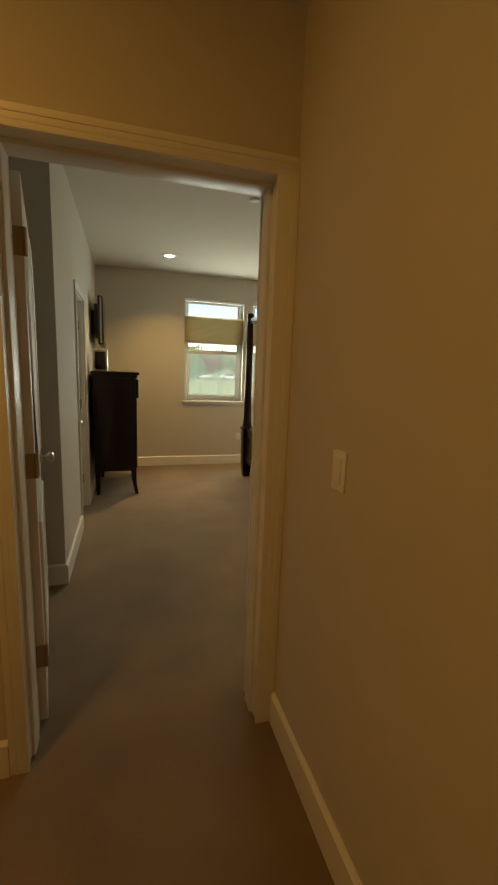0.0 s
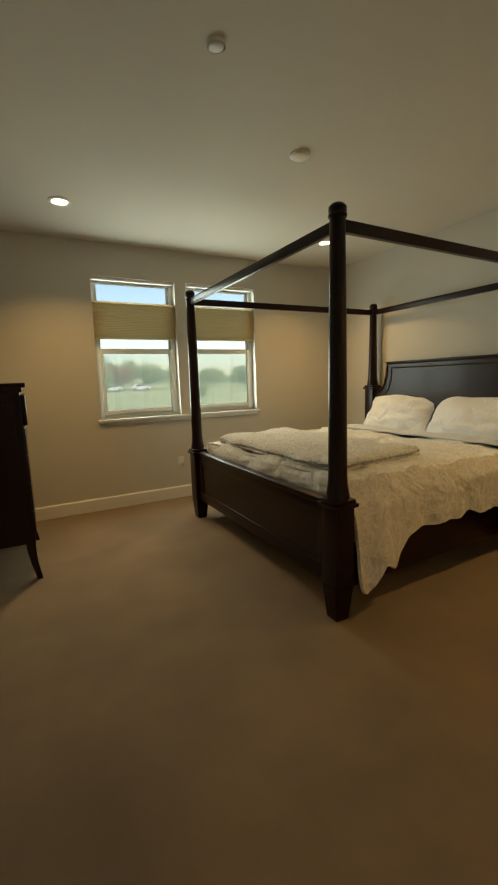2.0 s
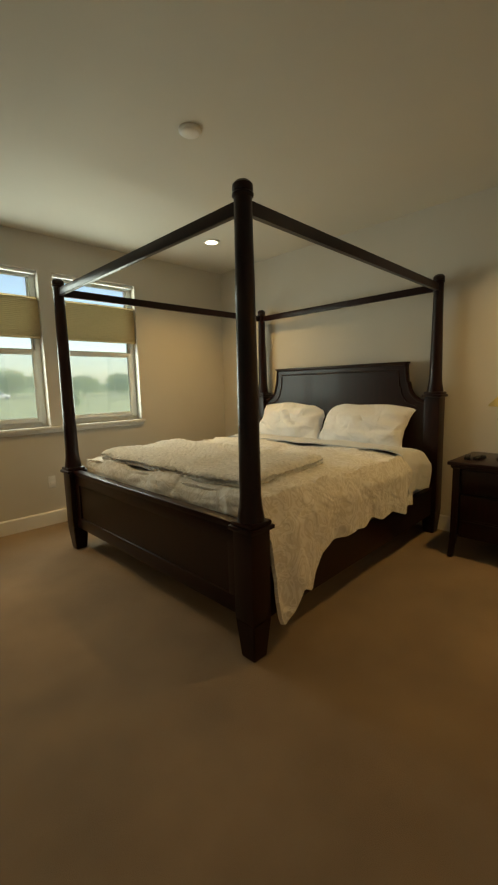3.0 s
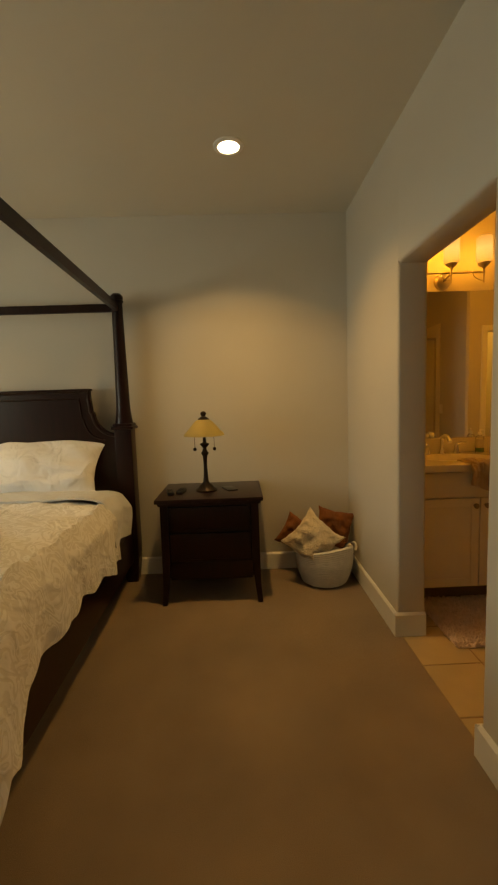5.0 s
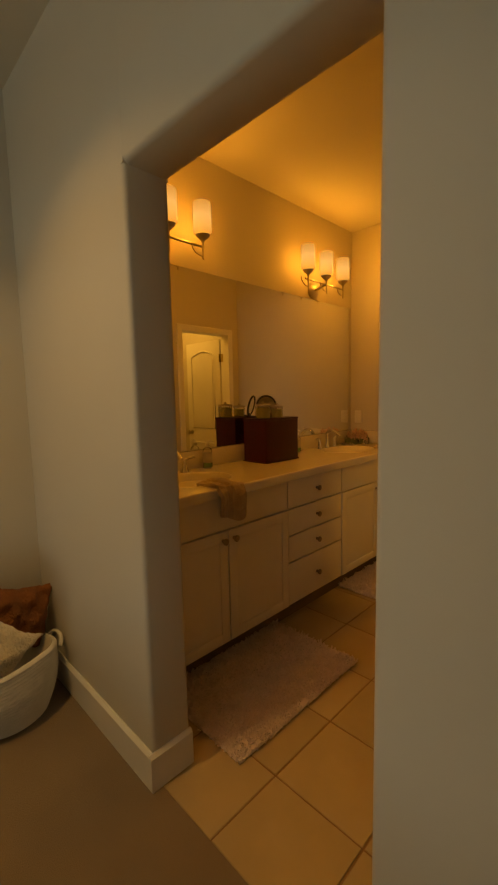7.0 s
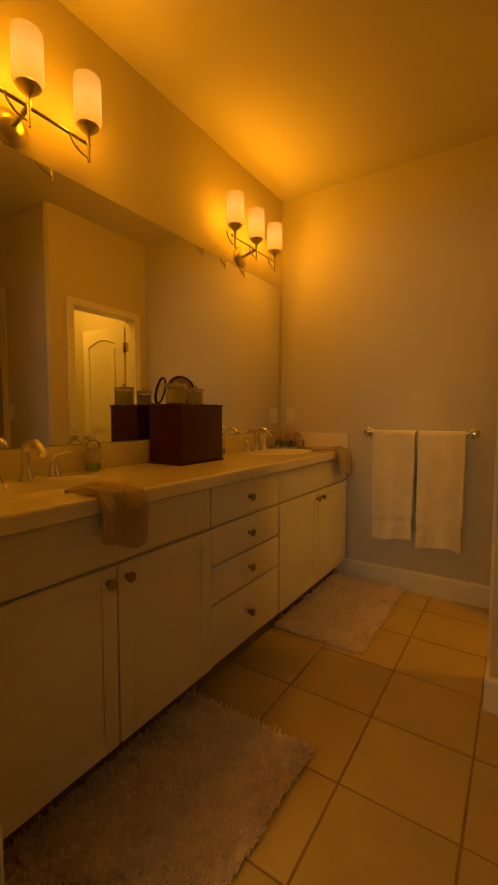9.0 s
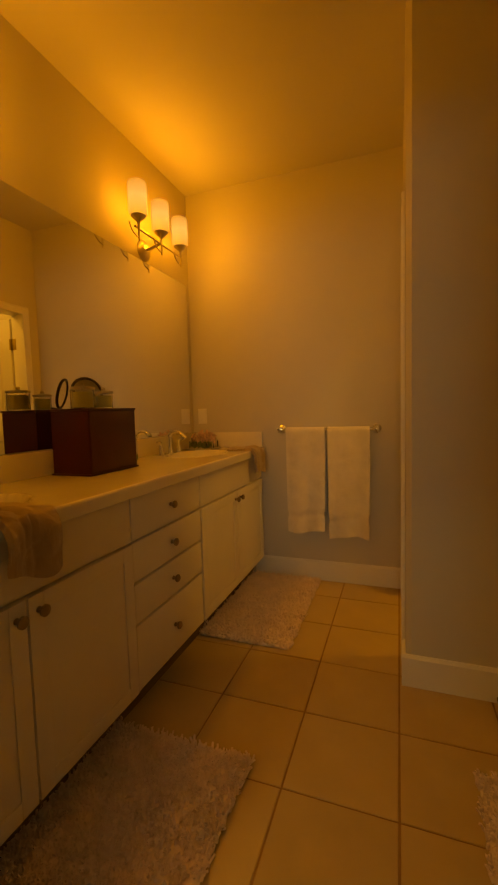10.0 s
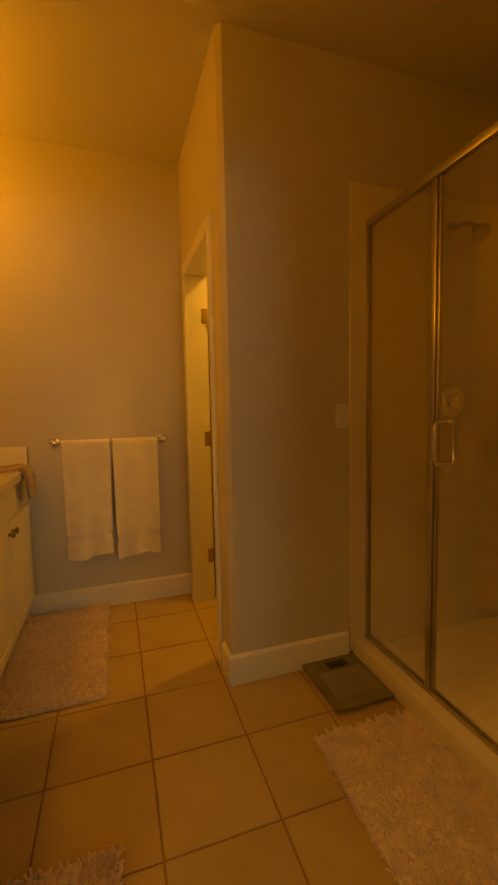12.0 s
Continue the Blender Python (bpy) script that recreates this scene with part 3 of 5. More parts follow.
# ---- windows ----
def window(name, x0, x1):
    w = tagged(new(name), "white vinyl single-hung window in a drywall recess", "window", kind="structure")
    y0, y1 = 6.285, 6.345
    f = 0.048
    mid = 1.695
    part("window_frame", boxes((x0, x0 + f, y0, y1, SILL, HEAD), (x1 - f, x1, y0, y1, SILL, HEAD), (x0 + f, x1 - f, y0, y1, SILL, SILL + f), (x0 + f, x1 - f, y0, y1, HEAD - f, HEAD), bevel=0.004), VINYL, w)
    part("lower_sash", boxes((x0 + f, x0 + f + 0.035, y0 - 0.012, y0 + 0.02, SILL + f, mid), (x1 - f - 0.035, x1 - f, y0 - 0.012, y0 + 0.02, SILL + f, mid), (x0 + f + 0.035, x1 - f - 0.035, y0 - 0.012, y0 + 0.02, SILL + f, SILL + f + 0.04), (x0 + f + 0.035, x1 - f - 0.035, y0 - 0.012, y0 + 0.02, mid - 0.045, mid), bevel=0.004), VINYL, w)
    part("upper_sash", boxes((x0 + f, x1 - f, y0 + 0.024, y0 + 0.05, mid - 0.03, mid + 0.012), (x0 + f, x0 + f + 0.02, y0 + 0.024, y0 + 0.05, mid, HEAD - f), (x1 - f - 0.02, x1 - f, y0 + 0.024, y0 + 0.05, mid, HEAD - f), bevel=0.003), VINYL, w)
    for z0, z1, y in ((SILL + f + 0.03, mid - 0.04, y0 + 0.004), (mid + 0.01, HEAD - f + 0.005, y0 + 0.036)):
        pane = part("pane", boxes((x0 + f + 0.01, x1 - f - 0.01, y - 0.0015, y + 0.0015, z0, z1)), GLASS, w)
        pane.visible_shadow = False
    # added sheet outside the lower pane, washes out the view like haze
    part("haze_sheet", boxes((x0 + f, x1 - f, y1 + 0.004, y1 + 0.005, SILL + f, mid)), HAZESHEET, w, "thin translucent sheet added to haze the view outside")
    # cellular shade let down from the top and raised from the bottom
    sh = thing("window_shade", ((x0 + x1) / 2, 6.245, 0), "olive cellular shade drawn across the middle of the window", "window shade", "window shades")
    hw = (x1 - x0) / 2 - 0.006
    n = 20
    pts = []
    for i in range(n * 2 + 1):
        z = 1.820 + (2.160 - 1.820) * i / (n * 2)
        pts.append((-0.009 if i % 2 else -0.013, z))
    back = [(-y, z) for y, z in reversed(pts)]
    part("pleated_fabric", prism(pts + back, -hw, hw, axis="x"), SHADECLOTH, sh, smooth=0)
    part("bottom_rail", boxes((-hw, hw, -0.018, 0.018, 1.798, 1.820), bevel=0.004), SHADECLOTH, sh)
    part("middle_rail", boxes((-hw, hw, -0.018, 0.018, 2.160, 2.178), bevel=0.004), SHADECLOTH, sh)
    part("head_rail", boxes((-hw, hw, -0.022, 0.022, HEAD - 0.03, HEAD - 0.002), bevel=0.004), WHITEPL, sh)
    for s in (-1, 1):
        part("cord", tube([(s * (hw - 0.10), 0, 2.17), (s * (hw - 0.10), 0, HEAD - 0.02)], 0.0012, n=5), WHITEPL, sh)
    return w


for i, (a, b) in enumerate(WINS):
    window("window_%d" % (i + 1), a, b)
struct("window_sill", boxes((1.165, 3.10, 6.165, 6.285, 0.938, 0.965), bevel=0.006), TRIM, "one long white painted sill under both windows", "sill")
struct("window_apron", boxes((1.19, 3.075, 6.184, 6.20, 0.905, 0.938), bevel=0.004), TRIM, "white apron trim under the window sill", "trim")


# ---- ceiling fittings and wall plates ----
def can_fitting(x, y):
    c = thing("recessed_light", (x, y, H), "white recessed ceiling light, lit", "ceiling light", "recessed lights")
    part("trim_ring", lathe([(0.058, -0.001), (0.060, -0.010), (0.082, -0.006), (0.084, 0.0)], n=36), WHITEPL, c)
    part("lens", lathe([(0.0, -0.006), (0.045, -0.006), (0.058, -0.003), (0.058, 0.0)], n=32), LAMPGLOW, c, "glowing warm lens")


for cx, cy in CANS:
    can_fitting(cx, cy)


def detector(x, y, r, h, label):
    d = thing("smoke_detector", (x, y, H), label, "smoke detector")
    part("base", lathe([(r, 0), (r, -0.012), (r * 0.96, -0.014), (0, -0.014)], n=32), WHITEPL, d)
    part("cover", lathe([(r * 0.92, -0.014), (r * 0.90, -h * 0.7), (r * 0.7, -h), (0, -h)], n=32), WHITEPL, d)


detector(1.385, 3.45, 0.041, 0.016, "small round white ceiling sensor")
detector(2.215, 4.02, 0.064, 0.025, "round white smoke detector on the ceiling")


def plate(name, at, turn, label, category, kind):
    p = thing(name, at, label, category, turn=turn)
    part("cover_plate", boxes((-0.035, 0.035, -0.006, 0.0, -0.056, 0.056), bevel=0.0025), WHITEPL, p)
    if kind == "switch":
        part("rocker", boxes((-0.017, 0.017, -0.010, -0.005, -0.034, 0.034), bevel=0.002), WHITEPL, p)
    else:
        for z in (-0.021, 0.021):
            part("receptacle", boxes((-0.017, 0.017, -0.008, -0.005, z - 0.014, z + 0.014), bevel=0.003), WHITEPL, p)
    return p


plate("light_switch", (0.956, 1.052, 1.140), -90, "white rocker light switch on the hallway wall", "light switch", "switch")
plate("wall_outlet", (2.037, 6.20, 0.425), 0, "white wall outlet below the window", "outlet", "outlet")
plate("light_switch", (2.095, 0.03, 1.180), 180, "white rocker light switch beside the shower", "light switch", "switch")
plate("wall_outlet", (4.055, -0.96, 1.150), 180, "white wall outlet above the vanity top", "outlet", "outlet")


# ---- bed ----
BX, BY = 3.09, 4.385
bed = thing("canopy_bed", (BX, BY, 0), "dark espresso four-poster canopy bed with panelled footboard", "bed")
FX, HX, PY, PH, FY = 1.946 - BX, 4.205 - BX, 1.030, 0.992, -0.018


POST_TOP = 2.160


def bed_post(x, y, block, name):
    p = part(name, boxes((x - 0.062, x + 0.062, y - 0.062, y + 0.062, 0.20, block), bevel=0.006), ESPRESSO, bed)
    foot = bmesh.new()
    vs = bmesh.ops.create_cube(foot, size=1.0)["verts"]
    for v in vs:
        k = 0.088 if v.co.z < 0 else 0.124
        v.co = Vector((x + v.co.x * k, y + v.co.y * k, 0.0 if v.co.z < 0 else 0.20))
    bmesh.ops.bevel(foot, geom=foot.edges[:], offset=0.005, segments=2, affect="EDGES")
    part("tapered_foot", foot, ESPRESSO, p)
    cap = boxes((x - 0.080, x + 0.080, y - 0.080, y + 0.080, block, block + 0.022), bevel=0.008)
    box(cap, x - 0.070, x + 0.070, y - 0.070, y + 0.070, block + 0.020, block + 0.045, bevel=0.010)
    part("collar_moulding", cap, ESPRESSO, p)
    z0 = block + 0.04
    prof = [(0.066, z0), (0.062, z0 + 0.03), (0.054, z0 + 0.08), (0.051, z0 + 0.12), (0.043, 1.74)] + [(r, POST_TOP - d) for r, d in ((0.039, 0.134), (0.039, 0.069), (0.046, 0.064), (0.047, 0.054), (0.041, 0.048), (0.045, 0.039), (0.044, 0.018), (0.030, 0.004), (0.0, 0.0))]
    part("tapered_shaft", lathe(prof, (x, y, 0), n=16), ESPRESSO, p, smooth=25)


for sy in (-1, 1):
    bed_post(FX, FY + sy * PY, 0.645, "foot_post")
    bed_post(HX, sy * PH, 1.175, "head_post")
for sy in (-1, 1):
    for rail, x0, x1, half, z0, z1 in (("canopy_rail", FX + 0.035, HX - 0.035, 0.014, POST_TOP - 0.130, POST_TOP - 0.072), ("side_rail", FX + 0.06, HX - 0.06, 0.022, 0.17, 0.40)):
        plan = [(x0, FY + sy * PY - half), (x1, sy * PH - half), (x1, sy * PH + half), (x0, FY + sy * PY + half)]
        part(rail, prism(plan, z0, z1), ESPRESSO, bed, smooth=0)
for sx, py, cy in ((FX, PY, FY), (HX, PH, 0.0)):
    part("canopy_rail", boxes((sx - 0.014, sx + 0.014, cy - py + 0.035, cy + py - 0.035, POST_TOP - 0.130, POST_TOP - 0.072), bevel=0.004), ESPRESSO, bed)
fb = part("footboard", boxes((FX - 0.016, FX + 0.016, FY - PY + 0.06, FY + PY - 0.06, 0.22, 0.645)), ESPRESSO, bed)
part("top_rail", boxes((FX - 0.034, FX + 0.034, FY - PY + 0.06, FY + PY - 0.06, 0.630, 0.665), bevel=0.008), ESPRESSO, fb)
part("frame_rail", boxes((FX - 0.026, FX + 0.026, FY - PY + 0.06, FY + PY - 0.06, 0.555, 0.632), bevel=0.005), ESPRESSO, fb)
part("frame_rail", boxes((FX - 0.028, FX + 0.028, FY - PY + 0.06, FY + PY - 0.06, 0.195, 0.285), bevel=0.006), ESPRESSO, fb)
for sy in (-1, 1):
    part("frame_stile", boxes((FX - 0.026, FX + 0.026, FY + sy * (PY - 0.10) - 0.045, FY + sy * (PY - 0.10) + 0.045, 0.28, 0.56), bevel=0.004), ESPRESSO, fb)


def headboard_outline(grow=0.0):
    half = []
    for s in np.linspace(0, 1, 9):
        a = s * math.pi / 2
        half.append((0.94 - 0.16 * math.sin(a), 1.145 + 0.16 * (1 - math.cos(a))))
    half = [(0.945, 0.30), (0.945, 1.145)] + half + [(0.765, 1.315), (0.755, 1.43), (0.755, 1.475)]
    return half + [(-y, z) for y, z in reversed(half)]


hb = part("headboard", prism(headboard_outline(), HX - 0.018, HX + 0.018, axis="x"), ESPRESSO, bed)
part("cap_moulding", boxes((HX - 0.035, HX + 0.030, -0.764, 0.764, 1.464, 1.482), bevel=0.006), ESPRESSO, hb)
rim = [(HX - 0.020, y, z) for y, z in headboard_outline() if z > 0.5]
part("edge_bead", tube([(x, y * 0.985, z - 0.012) for x, y, z in rim], 0.012, n=8), ESPRESSO, hb)
inner = [(HX - 0.019, y * 0.90, 0.62 + (z - 0.62) * 0.925) for y, z in headboard_outline() if z > 0.5]
part("panel_bead", tube(inner, 0.007, n=8), ESPRESSO, hb)

single("box_spring", boxes((2.02, 4.17, 3.43, 5.325, 0.30, 0.46), bevel=0.02), SHEET, "pale fabric box spring inside the bed frame", "box spring")
single("mattress", boxes((2.03, 4.175, 3.425, 5.33, 0.462, 0.715), bevel=0.05), SHEET, "thick mattress with a pale grey fitted sheet", "mattress")


def fold_noise(x, y, s):
    return noise.noise(Vector((x * s, y * s, 3.7)))


def coverlet(u, v):
    """u along the bed from foot to head, v across from the south hem over the top to the north hem."""
    x = 2.045 + u * 1.60
    hem = np.interp(x, (2.045, 2.09, 2.15, 2.22, 2.27, 2.32, 2.37, 2.46, 2.60, 2.80, 3.10, 3.45, 3.74), (0.27, 0.20, 0.23, 0.30, 0.275, 0.245, 0.335, 0.375, 0.420, 0.432, 0.420, 0.395, 0.375))
    drop_s = 0.785 - hem + 0.010 * math.sin(u * 37) + 0.012 * fold_noise(u * 9, 0.2, 1)
    drop_n = 0.34 + 0.02 * math.sin(u * 14 + 1)
    top = 1.93
    s = v * (drop_s + top + drop_n)
    zt = 0.765 + 0.030 * fold_noise(x, s, 2.6) + 0.016 * fold_noise(x, s, 7) + 0.006 * fold_noise(x, s, 19) + 0.03 * math.sin(min(1, u * 5) * math.pi / 2) - 0.02
    if s < drop_s:
        k = 1 - s / drop_s
        wave = 0.014 * k * math.sin(u * 22 + 4 * fold_noise(u * 4, 1, 1)) + 0.016 * k * fold_noise(x, s * 0.4, 6) + 0.007 * fold_noise(x, s, 14)
        ease = min(1.0, (1 - k) * 6)
        flare = 0.075 * k * max(0.0, 1 - u / 0.34) ** 0.7
        return Vector((x - flare * 0.1, 3.398 - 0.070 * min(1, k * 3) - 0.018 * k + wave - flare, zt - k * drop_s - 0.015 * (1 - ease)))
    if s > drop_s + top:
        k = (s - drop_s - top) / drop_n
        wave = 0.03 * k * math.sin(u * 30) + 0.015 * fold_noise(x, s, 6)
        return Vector((x, 5.352 + 0.035 * min(1, k * 3) + 0.02 * k + wave, zt - k * drop_n))
    w = (s - drop_s) / top
    edge = min(w, 1 - w) * top
    y = 3.398 + w * (5.352 - 3.398)
    lip = 0.035 * math.exp(-edge / 0.05)
    return Vector((x, y, zt - lip))


comforter = thing("comforter", (0, 0, 0), "cream comforter with taupe scroll pattern draped over the bed", "comforter")
part("draped_cover", sheet(90, 130, coverlet, 0.018), COVERLET, comforter, smooth=80)


def foot_tuck(u, v):
    y = 3.44 + v * 1.87
    puff = 0.5 + 0.5 * math.sin(v * math.pi * 5.6 + 0.6)
    a = u * math.pi * 0.62
    r = 0.075 + 0.02 * puff + 0.012 * fold_noise(y, u, 9)
    return Vector((2.085 - r * math.sin(a) * 0.85, y, 0.66 + 0.02 * puff + r * math.cos(a) * 1.05))


part("tucked_end", sheet(14, 90, foot_tuck, 0.012), COVERLET, comforter, "puffy end tucked behind the footboard", smooth=80)


def turned_down(u, v):
    x = 3.60 + u * 0.40
    s = v * 2.25
    z = 0.790 + 0.012 * fold_noise(x, s, 5) - 0.03 * u + 0.018 * math.sin(u * math.pi)
    if s < 0.30:
        k = 1 - s / 0.30
        return Vector((x, 3.385 - 0.055 * min(1, k * 3) + 0.012 * math.sin(u * 9 + k * 4), z - 0.02 - 0.30 * k))
    w = (s - 0.30) / 1.95
    return Vector((x, 3.385 + w * 1.97, z - 0.03 * math.exp(-min(w, 1 - w) * 1.95 / 0.05)))


single("top_sheet", sheet(14, 110, turned_down, 0.012), SHEET, "pale grey top sheet folded back over the comforter", "bed sheet", smooth=80)


def pillow(w, h, t, seed, bulge=0.14):
    """A filled pillow standing on its long edge: width along y, height along z."""
    bm = bmesh.new()
    n, m = 30, 22
    for side in (-1, 1):
        g = []
        for i in range(n + 1):
            row = []
            for j in range(m + 1):
                a, b = 2 * i / n - 1, 2 * j / m - 1
                full = max(0.0, (1 - abs(a) ** 2.6)) ** 0.62 * max(0.0, (1 - abs(b) ** 2.3)) ** 0.62
                pinch = 1 + (bulge if b > 0 or bulge < 0 else 0.0) * (1 - abs(a) ** 2.2) * b * b + 0.05 * noise.noise(Vector((a * 1.7 + seed, 0.3, 0.0)))
                pz = 1 - (0.10 if bulge > 0 else 0.16) * (1 - b * b) * abs(a) ** 3
                wr = 0.026 * noise.noise(Vector((a * 2.2 + seed, b * 2.2, side))) + 0.008 * noise.noise(Vector((a * 6 + seed, b * 5, side)))
                wr += 0.016 * math.sin(9 * a + 6 * b + seed) * (abs(a) ** 2) + 0.010 * math.sin(14 * b + 4 * a + seed) * abs(a)
                row.append(bm.verts.new((side * (t / 2) * full + wr * full * 1.4, a * w / 2 * pz, h / 2 + b * h / 2 * pinch)))
            g.append(row)
        for i in range(n):
            for j in range(m):
                bm.faces.new((g[i][j], g[i + 1][j], g[i + 1][j + 1], g[i][j + 1]))
    bmesh.ops.remove_doubles(bm, verts=bm.verts[:], dist=0.0008)
    return bm


def set_pose(ob, m):
    ob.matrix_world = m
    return ob


set_pose(single("bed_pillow", pillow(0.95, 0.44, 0.25, 1.3), LINEN, "plump white pillow leaning on the headboard", "pillow", "bed pillows", smooth=85), pose(3.975, 4.02, 0.715, 0, 34, -3))
set_pose(single("bed_pillow", pillow(0.88, 0.44, 0.25, 5.1), LINEN, "plump white pillow leaning on the headboard", "pillow", "bed pillows", smooth=85), pose(3.985, 4.88, 0.715, 0, 34, 4))


def throw(u, v):
    """Folded knit blanket laid across the foot of the bed."""
    a, b = Vector((2.08, 3.50, 0)), Vector((2.93, 3.62, 0))
    c, d = Vector((2.86, 5.24, 0)), Vector((2.045, 5.12, 0))
    p = a.lerp(b, u).lerp(d.lerp(c, u), v)
    e = min(u, 1 - u, v, 1 - v)
    z = 0.838 + 0.014 * fold_noise(p.x, p.y, 4) + 0.009 * fold_noise(p.x, p.y, 11) - 0.03 * math.exp(-e / 0.015)
    p.x += 0.014 * math.sin(v * 21) * (abs(u - 0.5) * 2) ** 3
    knot = 0.005 * math.sin(p.x * 120) * math.sin(p.y * 120)
    return Vector((p.x, p.y, z + knot))


throw_ob = thing("throw_blanket", (0, 0, 0), "cream textured knit throw folded across the bed foot", "blanket")
part("upper_fold", sheet(70, 130, throw, 0.022), KNIT, throw_ob, smooth=80)
part("lower_fold", sheet(30, 60, lambda u, v: throw(u, v) + Vector((0.012, 0.010, -0.030)), 0.022), KNIT, throw_ob, smooth=80)


# ---- nightstand with lamp and remotes ----
def nightstand():
    t = thing("nightstand", (4.020, 2.752, 0), "dark espresso two-drawer nightstand with splayed legs", "nightstand")
    part("top", boxes((-0.275, 0.29, -0.358, 0.358, 0.699, 0.726), bevel=0.006), ESPRESSO, t)
    part("top_moulding", boxes((-0.258, 0.28, -0.342, 0.342, 0.676, 0.701), bevel=0.010), ESPRESSO, t)
    part("carcass", boxes((-0.225, 0.27, -0.310, 0.310, 0.175, 0.678), bevel=0.004), ESPRESSO, t)
    for sx, x in ((-1, -0.225), (1, 0.25)):
        for sy in (-1, 1):
            bm = bmesh.new()
            pts = []
            for z, k, w in ((0.68, 0.0, 0.052), (0.30, 0.002, 0.050), (0.14, 0.008, 0.042), (0.0, 0.022, 0.034)):
                cx, cy = x + (sx * k if sx < 0 else 0), sy * (0.300 + k)
                pts.append([bm.verts.new((cx + a * w / 2, cy + b * w / 2, z)) for a, b in ((-1, -1), (1, -1), (1, 1), (-1, 1))])
            for p, q in zip(pts, pts[1:]):
                for i in range(4):
                    bm.faces.new((p[i], p[(i + 1) % 4], q[(i + 1) % 4], q[i]))
            bm.faces.new(pts[0]), bm.faces.new(pts[-1])
            bmesh.ops.bevel(bm, geom=[e for e in bm.edges if abs(e.verts[0].co.z - e.verts[1].co.z) > 0.05], offset=0.004, segments=2, affect="EDGES")
            part("leg", bm, ESPRESSO, t)
    for z0, z1 in ((0.500, 0.665), (0.295, 0.485)):
        d = part("drawer", boxes((-0.243, -0.222, -0.268, 0.268, z0, z1), bevel=0.005), ESPRESSO, t)
        part("pull_lip", boxes((-0.250, -0.240, -0.17, 0.17, z0 + 0.004, z0 + 0.014), bevel=0.003), ESPRESSO, d)
    part("apron", boxes((-0.236, -0.222, -0.275, 0.275, 0.165, 0.288), bevel=0.004), ESPRESSO, t)


nightstand()
lampob = thing("table_lamp", (4.01, 2.785, 0.726), "bronze table lamp with a cream glass shade, unlit", "table lamp")
part("foot", lathe([(0.0, 0), (0.078, 0), (0.080, 0.010), (0.072, 0.018), (0.060, 0.024), (0.050, 0.040), (0.030, 0.056), (0.022, 0.070)], n=28), BRONZE, lampob)
part("stem", lathe([(0.022, 0.066), (0.018, 0.10), (0.0135, 0.17), (0.014, 0.22), (0.017, 0.262), (0.026, 0.275), (0.028, 0.285), (0.018, 0.300), (0.012, 0.318), (0.020, 0.330), (0.034, 0.345), (0.036, 0.352), (0.014, 0.362), (0.010, 0.40), (0.007, 0.53)], n=20), BRONZE, lampob)
part("shade", lathe([(0.150, 0.415), (0.146, 0.424), (0.118, 0.452), (0.088, 0.490), (0.060, 0.520), (0.040, 0.532), (0.036, 0.529), (0.057, 0.515), (0.085, 0.485), (0.115, 0.447), (0.143, 0.419), (0.148, 0.413)], n=40), LAMPSHADE, lampob, "cream glass cone shade")
part("cap", lathe([(0.0, 0.530), (0.042, 0.530), (0.040, 0.538), (0.020, 0.552), (0.010, 0.556)], n=20), BRONZE, lampob)
part("finial", lathe([(0.008, 0.55), (0.020, 0.566), (0.022, 0.578), (0.014, 0.590), (0.0, 0.594)], n=16), BRONZE, lampob)
lampob.scale = (0.96, 0.96, 0.955)
for s in (-1, 1):
    part("pull_chain", tube([(0, s * 0.070, 0.42), (0, s * 0.072, 0.325)], 0.0018, n=6), BRONZE, lampob)
    part("pull_ball", lathe([(0.0, 0.298), (0.010, 0.302), (0.014, 0.312), (0.010, 0.322), (0.0, 0.327)], (0, s * 0.072, 0), n=14), BRONZE, lampob)


def remote(x, y, turn, l=0.15):
    r = thing("remote_control", (x, y, 0.726), "black remote control lying on the nightstand", "remote control", "remotes", turn)
    part("case", boxes((-l / 2, l / 2, -0.022, 0.022, 0, 0.022), bevel=0.007), BLACKPL, r)
    for i in range(4):
        for j in (-1, 0, 1):
            part("button", boxes((-l / 2 + 0.02 + i * 0.027, -l / 2 + 0.032 + i * 0.027, j * 0.012 - 0.004, j * 0.012 + 0.004, 0.022, 0.0245), bevel=0.001), SCREEN, r)


remote(3.95, 3.035, 14)
remote(3.97, 2.96, -8, 0.12)
single("phone", boxes((-0.075, 0.075, -0.037, 0.037, 0, 0.009), bevel=0.004), BLACKPL, "black phone lying on the nightstand", "phone", at=(4.03, 2.62, 0.726), turn=20)


# ---- basket with cushions ----
basket = thing("rope_basket", (4.07, 1.935, 0), "white coiled cotton rope basket holding cushions", "basket")
prof = [(0.0, 0.004), (0.155, 0.004)]
for i in range(20):
    z = 0.012 + i * 0.0135
    r = 0.163 + 0.045 * math.sin(min(1.0, i / 13) * math.pi / 2)
    prof += [(r + 0.000, z - 0.005), (r + 0.006, z), (r + 0.000, z + 0.006)]
outer = prof[2:]
prof += [(r - 0.012, z + 0.010), (r - 0.018, z), (0.15, 0.03), (0.0, 0.02)]
bk = lathe(prof, n=56)
for v in bk.verts:
    a = math.atan2(v.co.y, v.co.x)
    v.co.z += 0.018 * math.sin(2 * a + 0.8) * (v.co.z / 0.27) ** 2
    v.co.x *= 1 + 0.03 * math.sin(3 * a) * v.co.z / 0.27
part("coiled_body", bk, ROPE, basket, smooth=60)
